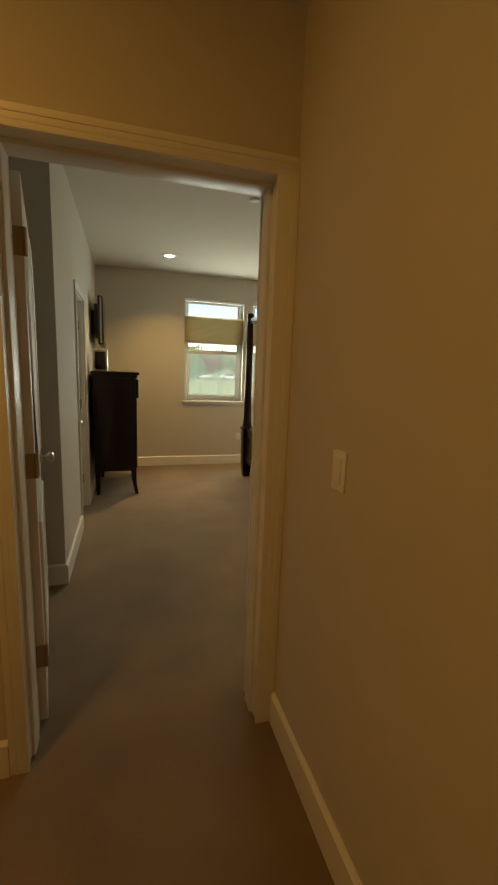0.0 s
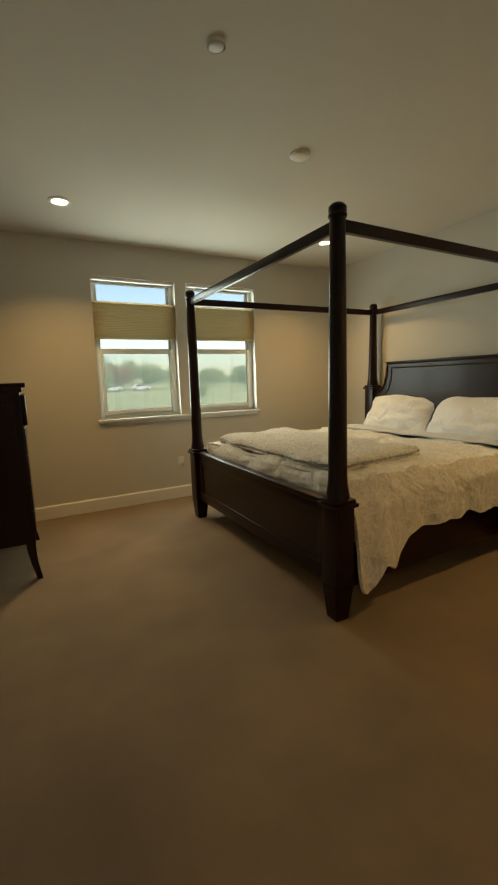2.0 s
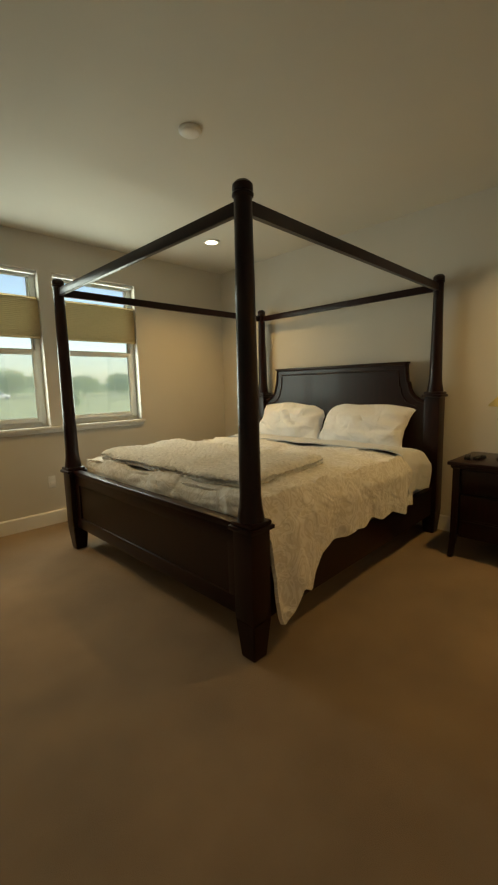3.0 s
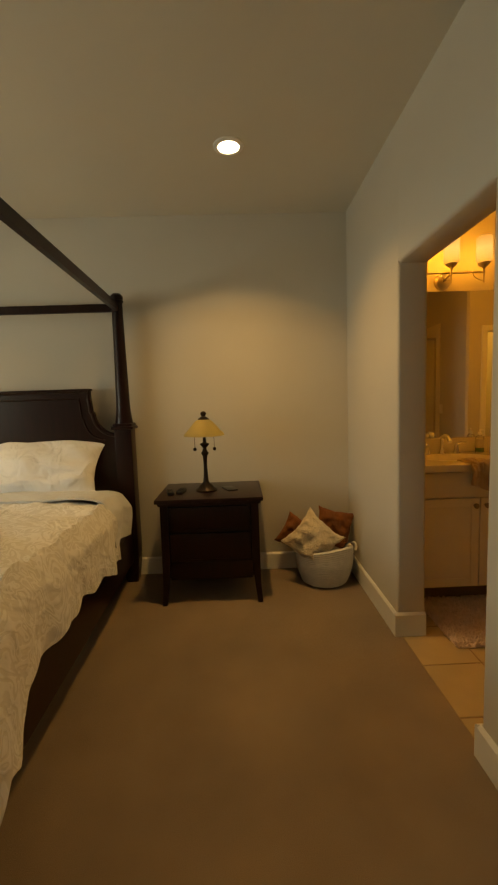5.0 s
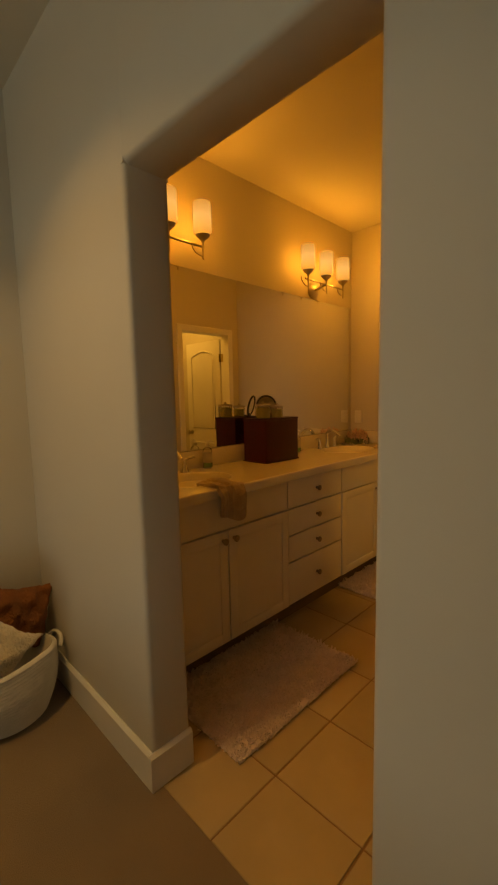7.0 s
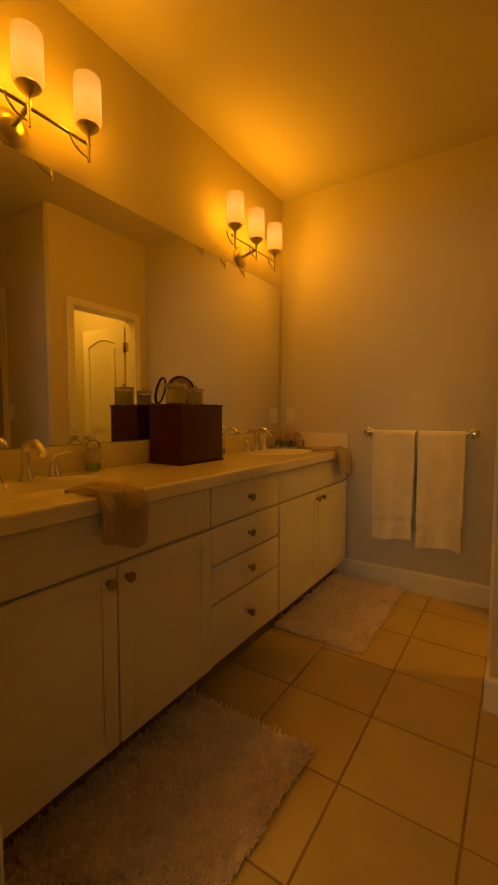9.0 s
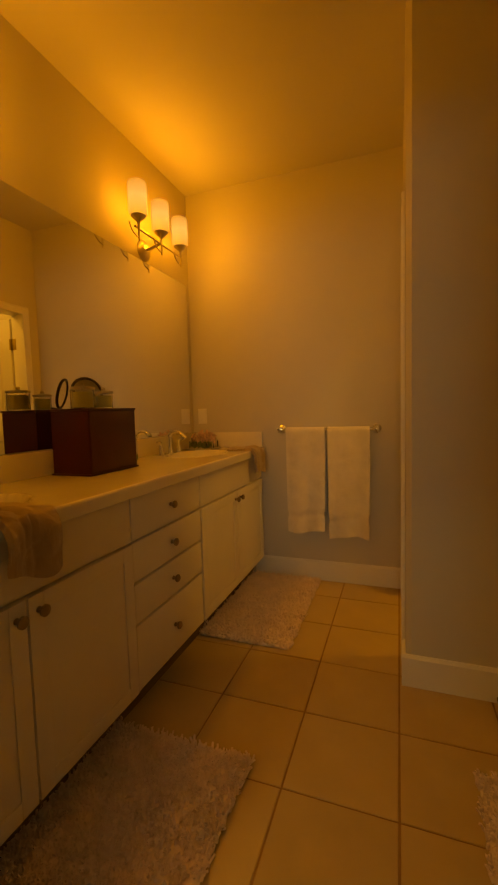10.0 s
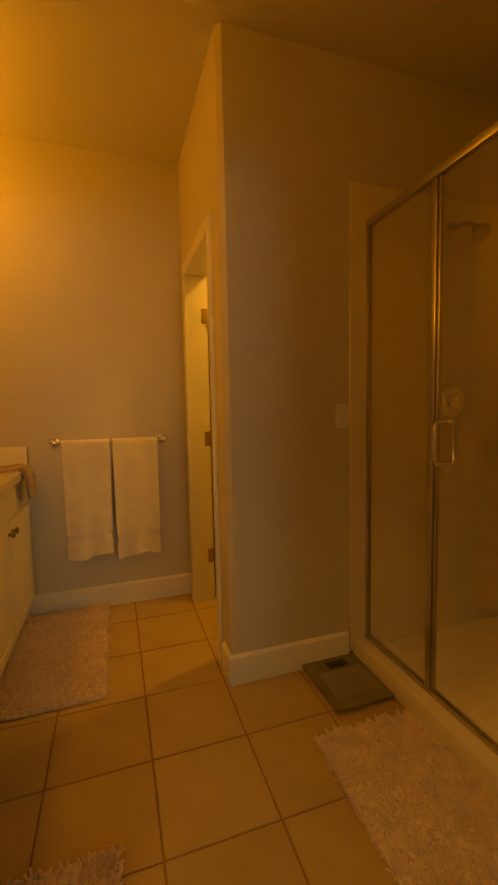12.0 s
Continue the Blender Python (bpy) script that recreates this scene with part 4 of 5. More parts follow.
for s in (-1, 1):
    part("handle", tube([(0.03 * math.cos(k / 8 * math.pi) * 2.2 - 0.0, s * (0.215 + 0.02 * math.sin(k / 8 * math.pi)), 0.24 + 0.03 * math.sin(k / 8 * math.pi)) for k in range(9)], 0.009, n=8), ROPE, basket)


def cushion(name, w, seed, material, label, m, tuft=0.006):
    bm = pillow(w, w, 0.15, seed, -0.14)
    bmesh.ops.translate(bm, vec=(0, 0, -w / 2), verts=bm.verts[:])
    for v in bm.verts:
        n = noise.noise(v.co * 38) + 0.6 * noise.noise(v.co * 75)
        v.co += Vector((tuft * n, tuft * noise.noise(v.co * 31 + Vector((9, 0, 0))), tuft * n))
    return set_pose(single(name, bm, material, label, "cushion", "basket cushions", smooth=85), m)


cushion("cushion", 0.33, 2.2, CREAMFUR, "cream tufted wool cushion stuffed in the basket", pose(3.975, 2.035, 0.345, 42, 12, -8))
cushion("cushion", 0.30, 7.7, RUST, "rust brown plush cushion standing in the basket", pose(4.170, 1.840, 0.360, 16, 7, 6), 0.007)
cushion("cushion", 0.26, 4.4, RUST, "rust brown plush cushion behind the cream one", pose(4.215, 2.12, 0.315, 30, 4, -4), 0.004)


# ---- tall dresser, television and picture ----
def dresser():
    t = thing("tall_dresser", (0.268, 5.205, 0), "tall dark espresso chest of drawers with sabre legs", "dresser")
    y0, y1 = -0.445, 0.445
    part("top", boxes((-0.235, 0.262, y0 - 0.028, y1 + 0.028, 1.330, 1.360), bevel=0.007), ESPRESSO, t)
    part("cornice", boxes((-0.228, 0.240, y0 - 0.014, y1 + 0.014, 1.300, 1.332), bevel=0.010), ESPRESSO, t)
    part("carcass", boxes((-0.222, 0.222, y0, y1, 0.27, 1.302), bevel=0.004), ESPRESSO, t)
    for y in (y0, y1):
        s = -1 if y < 0 else 1
        part("side_panel_frame", boxes((-0.18, 0.18, y + (s * 0.004 if s < 0 else 0), y + (0 if s < 0 else 0.004), 0.36, 1.22), bevel=0.002), ESPRESSO, t)
        for x, sx in ((-0.19, -1), (0.19, 1)):
            bm = bmesh.new()
            rings = []
            for z, k, w in ((0.30, 0.0, 0.062), (0.22, 0.0, 0.055), (0.12, 0.010, 0.043), (0.0, 0.034, 0.034)):
                cx, cy = x + (sx * k if sx > 0 else 0), y - s * 0.03
                rings.append([bm.verts.new((cx + a * w / 2, cy + b * w / 2, z)) for a, b in ((-1, -1), (1, -1), (1, 1), (-1, 1))])
            for p, q in zip(rings, rings[1:]):
                for i in range(4):
                    bm.faces.new((p[i], p[(i + 1) % 4], q[(i + 1) % 4], q[i]))
            bm.faces.new(rings[0]), bm.faces.new(rings[-1])
            part("leg", bm, ESPRESSO, t)
    zs = [0.30, 0.495, 0.69, 0.885, 1.08]
    for i, z in enumerate(zs):
        proud = 0.252 if i == 4 else 0.232
        top = z + (0.20 if i == 4 else 0.185)
        d = part("drawer", boxes((0.218, proud, y0 + 0.02, y1 - 0.02, z, top), bevel=0.005), ESPRESSO, t)


dresser()
pf = thing("picture_frame", (0.125, 4.92, 1.36), "small dark framed photograph standing on the dresser", "picture frame", turn=-28)
bm = boxes((-0.085, 0.085, -0.009, 0.009, 0.0, 0.022), (-0.085, 0.085, -0.009, 0.009, 0.208, 0.23), (-0.085, -0.063, -0.009, 0.009, 0.022, 0.208), (0.063, 0.085, -0.009, 0.009, 0.022, 0.208), bevel=0.003)
part("frame", bm, NICKEL, pf)
part("print", boxes((-0.064, 0.064, -0.003, 0.005, 0.021, 0.209)), SCREEN, pf)
part("easel_leg", boxes((-0.015, 0.015, 0.009, 0.055, 0.0, 0.012), bevel=0.002), BLACKPL, pf)

tv = thing("television", (0.140, 5.105, 1.92), "flat black television on a wall bracket above the dresser", "television", turn=1)
part("casing", boxes((-0.045, 0.0, 0.0, 0.86, -0.265, 0.265), bevel=0.012), BLACKPL, tv)
part("bezel", boxes((0.0, 0.010, 0.004, 0.856, -0.262, 0.262), bevel=0.004), BLACKPL, tv)
part("screen", boxes((0.009, 0.0125, 0.03, 0.83, -0.225, 0.238)), SCREEN, tv)
# metal strip stands in for the vertical highlight along the casing edge
part("edge_highlight", boxes((-0.020, -0.004, -0.004, 0.0, -0.25, 0.25), bevel=0.0015), NICKEL, tv, "bright strip imitating the highlight on the edge")
part("rear_housing", boxes((-0.085, -0.045, 0.10, 0.76, -0.19, 0.19), bevel=0.015), BLACKPL, tv)
part("wall_bracket", boxes((-0.135, -0.085, 0.30, 0.55, -0.14, 0.14), bevel=0.006), BLACKPL, tv)
single("cable", tube([(0.025, 5.12, 1.66), (0.030, 5.11, 1.56), (0.045, 5.08, 1.50), (0.030, 5.07, 1.42), (0.022, 5.07, 1.30), (0.018, 5.08, 1.10)], 0.0035, n=6), WHITEPL, "pale cable hanging from the television", "cable")


# ---- bathroom ----
CT = 0.922
VX = 3.607


def knob_at(parent, y, z, x=VX - 0.004):
    kb = lathe([(0.009, 0), (0.007, 0.010), (0.012, 0.015), (0.0165, 0.020), (0.0165, 0.026), (0.010, 0.031), (0.0, 0.032)], n=16)
    bmesh.ops.transform(kb, matrix=pose(x, y, z, 0, -90, 0), verts=kb.verts[:])
    part("knob", kb, KNOBMETAL, parent, "brushed nickel round knob")


def front(parent, name, y0, y1, z0, z1, panel=True):
    g = 0.0038
    d = part(name, boxes((VX - 0.004, VX + 0.014, y0 + g, y1 - g, z0 + g, z1 - g), bevel=0.003), CABINET, parent)
    if panel:
        s = 0.055
        rows = [(VX - 0.009, VX - 0.003, y0 + g, y0 + s, z0 + g, z1 - g), (VX - 0.009, VX - 0.003, y1 - s, y1 - g, z0 + g, z1 - g), (VX - 0.009, VX - 0.003, y0 + s, y1 - s, z0 + g, z0 + s), (VX - 0.009, VX - 0.003, y0 + s, y1 - s, z1 - s, z1 - g)]
        for r in rows:
            part("rail", boxes(r, bevel=0.002), CABINET, d)
    return d


def vanity_unit(label, y0, y1, kind):
    c = thing("vanity_cabinet", (0, 0, 0), label, "bathroom cabinet", "vanity cabinets")
    part("body", boxes((VX + 0.016, 4.13, y0 + 0.001, y1 - 0.001, 0.115, CT - 0.042)), CABINET, c)
    # the toe kick colour carries the shade under the cabinet
    part("toe_kick", boxes((VX + 0.075, VX + 0.09, y0 + 0.001, y1 - 0.001, 0.0, 0.115)), SHADOWGAP, c, "recessed toe kick, brown with its shade in the colour")
    top = CT - 0.052
    if kind == "doors":
        m = (y0 + y1) / 2
        front(c, "false_front", y0, y1, top - 0.165, top, False)
        for a, b, ky in ((y0, m, m - 0.035), (m, y1, m + 0.035)):
            knob_at(front(c, "door", a, b, 0.125, top - 0.168), ky, top - 0.215, VX - 0.009)
    else:
        for z0, z1 in ((top - 0.165, top), (top - 0.325, top - 0.168), (top - 0.485, top - 0.328), (0.125, top - 0.488)):
            knob_at(front(c, "drawer", y0, y1, z0, z1, False), (y0 + y1) / 2, (z0 + z1) / 2)


vanity_unit("cream painted sink cabinet with two doors", 0.578, 1.50, "doors")
vanity_unit("cream painted bank of four drawers", 0.022, 0.578, "drawers")
vanity_unit("cream painted sink cabinet with two doors", -0.955, 0.022, "doors")

SINKS = [1.06, -0.47]
top = bmesh.new()
SX0, SX1, SW = 3.70, 4.02, 0.23
cx = (SX0 + SX1) / 2
x0c, x1c, y0c, y1c = 3.580, 4.133, -0.958, 1.515


def slab_with_bowls():
    """Countertop with two moulded oval bowls."""
    bm = bmesh.new()
    xs, ys = np.linspace(x0c, x1c, 57), np.linspace(y0c, y1c, 249)

    def z_at(x, y):
        z = CT
        for sy in SINKS:
            d = math.hypot((x - cx) / 0.175, (y - sy) / 0.235)
            if d < 1.0:
                z = CT - 0.130 * (1 - d ** 4.0) ** 0.9 - 0.005
            elif d < 1.06:
                z = CT + 0.0025 * math.sin((d - 1.0) / 0.06 * math.pi)
        return z

    g = [[bm.verts.new((x, y, z_at(x, y))) for y in ys] for x in xs]
    for i in range(len(xs) - 1):
        for j in range(len(ys) - 1):
            bm.faces.new((g[i][j], g[i + 1][j], g[i + 1][j + 1], g[i][j + 1]))
    lip = 0.046
    edge = [(0.0, 0.0), (-0.004, -0.004), (-0.006, -0.010), (-0.006, -lip)]
    prev = g[0]
    for dx, dz in edge[1:]:
        row = [bm.verts.new((x0c + dx, y, CT + dz)) for y in ys]
        for j in range(len(ys) - 1):
            bm.faces.new((prev[j], prev[j + 1], row[j + 1], row[j]))
        prev = row
    back = [bm.verts.new((VX + 0.02, y, CT - lip)) for y in ys]
    for j in range(len(ys) - 1):
        bm.faces.new((prev[j], prev[j + 1], back[j + 1], back[j]))
    return bm


vt = thing("bathroom_counter", (0, 0, 0), "cream cultured marble vanity top with two oval bowls", "countertop")
part("slab", slab_with_bowls(), COUNTER, vt, smooth=60)
part("backsplash", boxes((4.112, 4.133, y0c, y1c, CT, CT + 0.108), bevel=0.004), COUNTER, vt)
part("side_splash", boxes((3.590, 4.112, -0.959, -0.939, CT, CT + 0.108), bevel=0.004), COUNTER, vt)
for sy in SINKS:
    part("overflow", lathe([(0.014, 0), (0.013, 0.003), (0.007, 0.003), (0.006, 0.0)], (cx, sy, CT - 0.1165), n=16), CHROME, vt)
    ov = lathe([(0.013, 0), (0.012, 0.003), (0.006, 0.003), (0.0, 0.001)], n=16)
    bmesh.ops.transform(ov, matrix=pose(cx + 0.148, sy, CT - 0.062, 0, -68, 0), verts=ov.verts[:])
    part("overflow_ring", ov, BRONZE, vt)

mir = tagged(new("mirror_wall", mesh_of("mirror_wall", boxes((4.126, 4.132, -0.905, 1.505, CT + 0.112, 2.092)), MIRROR)), "large frameless wall mirror above the vanity", "mirror")
mir.name = "wall_mirror"


def faucet(sy):
    f = thing("faucet", (4.055, sy, CT), "polished chrome widespread faucet with two lever handles", "faucet", "faucets")
    base = [(0.027, 0), (0.027, 0.006), (0.021, 0.018), (0.016, 0.040)]
    spout = part("spout", lathe(base + [(0.0135, 0.055), (0.012, 0.07)], n=20), CHROME, f)
    path = [(0, 0, 0.05), (0, 0, 0.10)] + [(-0.050 + 0.050 * math.cos(a), 0, 0.10 + 0.038 * math.sin(a)) for a in np.linspace(0.2, 2.7, 10)] + [(-0.115, 0, 0.098)]
    part("neck", tube(path, [0.0155] * 3 + [0.0145] * 4 + [0.0135] * (len(path) - 7), n=12), CHROME, spout)
    for s in (-1, 1):
        h = part("handle", lathe(base + [(0.012, 0.058), (0.010, 0.068)], (0, s * 0.105, 0), n=20), CHROME, f)
        part("lever", tube([(0, s * 0.105, 0.060), (-0.004, s * 0.112, 0.074), (-0.010, s * 0.135, 0.082), (-0.016, s * 0.170, 0.083)], [0.011, 0.010, 0.0075, 0.006], n=10), CHROME, h)


for sy in SINKS:
    faucet(sy)


def soap_bottle(x, y, turn=0):
    b = thing("soap_bottle", (x, y, CT), "clear pump bottle half full of green soap", "soap bottle", "soap bottles", turn)
    part("bottle", lathe([(0.0, 0.0), (0.026, 0.0), (0.029, 0.004), (0.029, 0.105), (0.024, 0.118), (0.012, 0.126), (0.012, 0.134), (0.010, 0.134), (0.010, 0.125), (0.022, 0.116), (0.027, 0.104), (0.027, 0.006), (0.0, 0.004)], n=24), GLASS, b)
    part("liquid", lathe([(0.0, 0.005), (0.0262, 0.006), (0.0262, 0.045), (0.0, 0.045)], n=24), SOAP, b, "green liquid soap")
    part("label", lathe([(0.0295, 0.035), (0.0296, 0.036), (0.0296, 0.095), (0.0295, 0.096)], n=24), PAPER, b)
    part("pump", tube([(0, 0, 0.13), (0, 0, 0.165), (-0.008, 0, 0.168), (-0.036, 0, 0.164)], [0.006, 0.005, 0.006, 0.005], n=10), WHITEPL, b)
    part("collar", lathe([(0.013, 0.130), (0.014, 0.132), (0.014, 0.146), (0.007, 0.150)], n=18), WHITEPL, b)


soap_bottle(4.065, 0.775, 20)
soap_bottle(4.075, -0.105, -15)


def cabinet_box():
    b = thing("organizer_box", (3.985, 0.285, CT), "dark burgundy lacquered countertop organizer box", "storage box", turn=0)
    part("body", boxes((-0.10, 0.10, -0.160, 0.160, 0.0, 0.275), bevel=0.004), BURGUNDY, b)
    part("top_panel", boxes((-0.104, 0.104, -0.164, 0.164, 0.275, 0.284), bevel=0.003), BURGUNDY, b)
    part("base_panel", boxes((-0.108, 0.104, -0.164, 0.168, 0.0, 0.008), bevel=0.002), BURGUNDY, b)
    part("door", boxes((-0.104, -0.098, -0.150, 0.155, 0.015, 0.270), bevel=0.002), BURGUNDY, b)


cabinet_box()


def jar(x, y, r, h, label, lid=True):
    j = thing("glass_jar", (x, y, CT + 0.284), label, "jar", "jars on the organizer box")
    part("body", lathe([(0.0, 0), (r, 0), (r, h), (r - 0.003, h), (r - 0.003, 0.004), (0.0, 0.004)], n=28), GLASS, j)
    part("contents", lathe([(0.0, 0.005), (r - 0.004, 0.005), (r - 0.004, h * 0.86), (0.0, h * 0.88)], n=24), CANDLE, j)
    if lid:
        part("lid", lathe([(0.0, h), (r + 0.003, h), (r + 0.003, h + 0.010), (r * 0.4, h + 0.014), (0.008, h + 0.016), (0.009, h + 0.026), (0.0, h + 0.030)], n=28), NICKEL, j, "metal jar lid")


jar(3.945, 0.405, 0.048, 0.080, "clear lidded jar with pale green filling")
jar(3.945, 0.270, 0.040, 0.066, "clear lidded jar with pale green filling")
vm = thing("vanity_mirror", (4.035, 0.262, CT + 0.284), "small round bronze vanity mirror on the organizer box", "vanity mirror", turn=-28)
vm.rotation_euler[1] = radians(14)
ring = [(0.0, 0.068 * math.cos(a), 0.080 + 0.068 * math.sin(a)) for a in np.linspace(0, math.tau, 36)[:-1]]
part("rim", tube(ring, 0.007, n=8, closed=True), BRONZE, vm)
disc = lathe([(0.0, -0.002), (0.066, -0.002), (0.066, 0.002), (0.0, 0.002)], n=36)
bmesh.ops.transform(disc, matrix=pose(0, 0, 0.080, 0, 90, 0), verts=disc.verts[:])
part("glass", disc, MIRROR, vm)
part("stand", lathe([(0.040, 0), (0.038, 0.006), (0.006, 0.010), (0.006, 0.014)], n=20), BRONZE, vm)


def washcloth(sy, seed):
    def f(u, v):
        s = u * 0.325
        y = sy + (v - 0.5) * (0.20 - 0.05 * u) + 0.03 * (1 - u) * math.sin(v * 5 + seed)
        w = 0.015 * noise.noise(Vector((u * 3 + seed, v * 4, 1.0)))
        if s < 0.17:
            return Vector((3.745 - s + 0.03 * (0.5 - v), y, CT + 0.012 + w + 0.006 * math.sin(v * 9)))
        k = s - 0.17
        return Vector((3.566 - 0.012 * math.sin(min(1, k / 0.03) * 1.57) - 0.010 * (1 + math.sin(v * 7 + seed)) * min(1, k / 0.05) - 0.8 * abs(w), y + 0.03 * k * math.sin(v * 6), CT + 0.010 - k * (1 + 0.12 * math.sin(v * 4 + seed))))

    single("washcloth", sheet(40, 34, f, 0.020), CLOTH, "taupe washcloth draped over the vanity edge", "washcloth", "washcloths", smooth=80)


washcloth(1.045, 0.4)
washcloth(-0.760, 2.1)

tray = thing("vanity_tray", (3.985, -0.805, CT), "round chrome tray holding dried flowers and bottles", "tray")
part("dish", lathe([(0.0, 0.0), (0.105, 0.0), (0.125, 0.010), (0.128, 0.013), (0.122, 0.013), (0.103, 0.005), (0.0, 0.005)], n=40), CHROME, tray)
single("trinket_dish", lathe([(0.0, 0.0), (0.030, 0.0), (0.034, 0.004), (0.012, 0.012), (0.012, 0.022), (0.036, 0.034), (0.040, 0.048), (0.037, 0.048), (0.030, 0.036), (0.0, 0.030)], n=28), CHROME, "small silver footed dish on the tray", "dish", at=(3.945, -0.79, CT + 0.005))


def posy(x, y, h, r, n, material, label, seed):
    rnd = random.Random(seed)
    bm = bmesh.new()
    for _ in range(n):
        a, k = rnd.random() * math.tau, rnd.random() ** 0.5
        p = Vector((r * k * math.cos(a), r * k * math.sin(a), h * (0.25 + 0.75 * rnd.random() * (1 - 0.4 * k))))
        s = 0.010 + 0.010 * rnd.random()
        m = Matrix.Translation(p) @ Euler((rnd.random() * 6, rnd.random() * 6, rnd.random() * 6)).to_matrix().to_4x4()
        q = [bm.verts.new(m @ Vector(c)) for c in ((-s, 0, 0), (0, -s * 0.6, s * 0.3), (s, 0, 0), (0, s * 0.6, s * 0.3))]
        bm.faces.new(q)
        bm.faces.new([bm.verts.new(v.co + m.to_3x3() @ Vector((0, 0, -0.002))) for v in reversed(q)])
    ob = single("flower_bunch", bm, material, label, "dried flowers", at=(x, y, CT + 0.006), smooth=0)
    return ob


posy(3.985, -0.825, 0.135, 0.085, 220, PINK, "dried dusty pink flowers on the tray", 3)
posy(3.975, -0.755, 0.055, 0.075, 130, LEAFGREEN, "small dried green leaves on the tray", 8)
for px, py in ((3.915, -0.865), (4.06, -0.78)):
    pb = thing("perfume_bottle", (px, py, CT + 0.005), "small clear perfume bottle with metal cap", "perfume bottle", "perfume bottles")
    part("bottle", boxes((-0.017, 0.017, -0.012, 0.012, 0.0, 0.050), bevel=0.004), GLASS, pb)
    part("cap", lathe([(0.0085, 0.049), (0.0085, 0.070), (0.0, 0.072)], n=14), CHROME, pb)


def sconce(cy):
    s = thing("vanity_sconce", (4.134, cy, 2.16), "brushed nickel three-light vanity sconce, lit", "wall light", "vanity sconces")
    bp = lathe([(0.062, 0), (0.060, 0.010), (0.048, 0.020), (0.030, 0.026), (0.0, 0.028)], n=32)
    bmesh.ops.transform(bp, matrix=pose(0, 0, 0, 0, -90, 0), verts=bp.verts[:])
    part("backplate", bp, NICKEL, s)
    X = -0.130
    part("arm", tube([(0, 0, 0), (-0.05, 0, 0.004), (X, 0, 0.026)], 0.009, n=10), NICKEL, s)
    part("crossbar", tube([(X + 0.012, -0.245, 0.028), (X + 0.012, 0.245, 0.028)], 0.0065, n=10), NICKEL, s)
    for off in (-0.228, 0.0, 0.228):
        st = part("stem", lathe([(0.0, -0.045), (0.005, -0.044), (0.006, 0.0), (0.0075, 0.045), (0.010, 0.055), (0.030, 0.072), (0.041, 0.084), (0.040, 0.088), (0.0, 0.088)], (X, off, 0), n=24), NICKEL, s)
        part("scroll_arm", tube([(X + 0.004, off + 0.075 * math.cos(a), 0.028 - 0.055 * math.sin(a)) for a in np.linspace(0.0, math.pi / 2, 8)], 0.004, n=8), NICKEL, s)
        prof = [(0.042, 0.090), (0.048, 0.096), (0.050, 0.103), (0.050, 0.247), (0.048, 0.256), (0.040, 0.261), (0.0, 0.263)]
        part("glass_shade", lathe(prof, (X, off, 0), n=32), SHADEGLOW, s, "glowing opal glass cylinder shade")


for cy in SCONCES:
    sconce(cy)

# towel bar and towels
bar = thing("towel_bar", (3.13, -0.96, 1.045), "chrome wall towel bar with round end posts", "towel bar")
part("bar", tube([(-0.33, 0.065, 0), (0.33, 0.065, 0)], 0.009, n=14), CHROME, bar)
for s in (-1, 1):
    e = lathe([(0.030, 0), (0.030, 0.006), (0.022, 0.012), (0.012, 0.020), (0.011, 0.048), (0.019, 0.056), (0.021, 0.066), (0.017, 0.078), (0.0, 0.083)], n=24)
    bmesh.ops.transform(e, matrix=pose(s * 0.315, 0, 0, -90, 0, 0), verts=e.verts[:])
    part("end_post", e, CHROME, bar)


def towel(x0, x1, drop, seed):
    def f(u, v):
        back, top_, fr = 0.55, 0.06, drop
        s = u * (back + top_ + fr)
        x = x0 + v * (x1 - x0)
        pleat = 0.009 * math.sin(v * 11 + seed) + 0.012 * noise.noise(Vector((v * 3, u * 4, seed)))
        if s < back:
            return Vector((x, -0.918 + pleat * 0.4, 1.04 - (back - s)))
        if s < back + top_:
            a = (s - back) / top_ * math.pi
            return Vector((x, -0.895 - 0.021 * math.cos(a), 1.04 + 0.021 * math.sin(a)))
        k = (s - back - top_) / fr
        z = 1.04 - k * fr
        band = -0.006 if 0.80 < k < 0.86 else 0.0
        taper = 1 - 0.05 * k - 0.055 * math.exp(-((k - 0.82) / 0.035) ** 2)
        xm = (x0 + x1) / 2
        return Vector((xm + (x - xm) * taper, -0.873 + pleat * (0.4 + k) + 0.012 * k + band, z - 0.008 * v + 0.010 * k * math.sin(v * 5.2 + seed * 3)))

    return single("bath_towel", sheet(90, 26, f, 0.011), TOWEL, "cream terry bath towel folded over the towel bar", "towel", "bath towels", smooth=80)


towel(3.135, 3.400, 0.68, 0.3)
towel(2.855, 3.118, 0.70, 1.9)


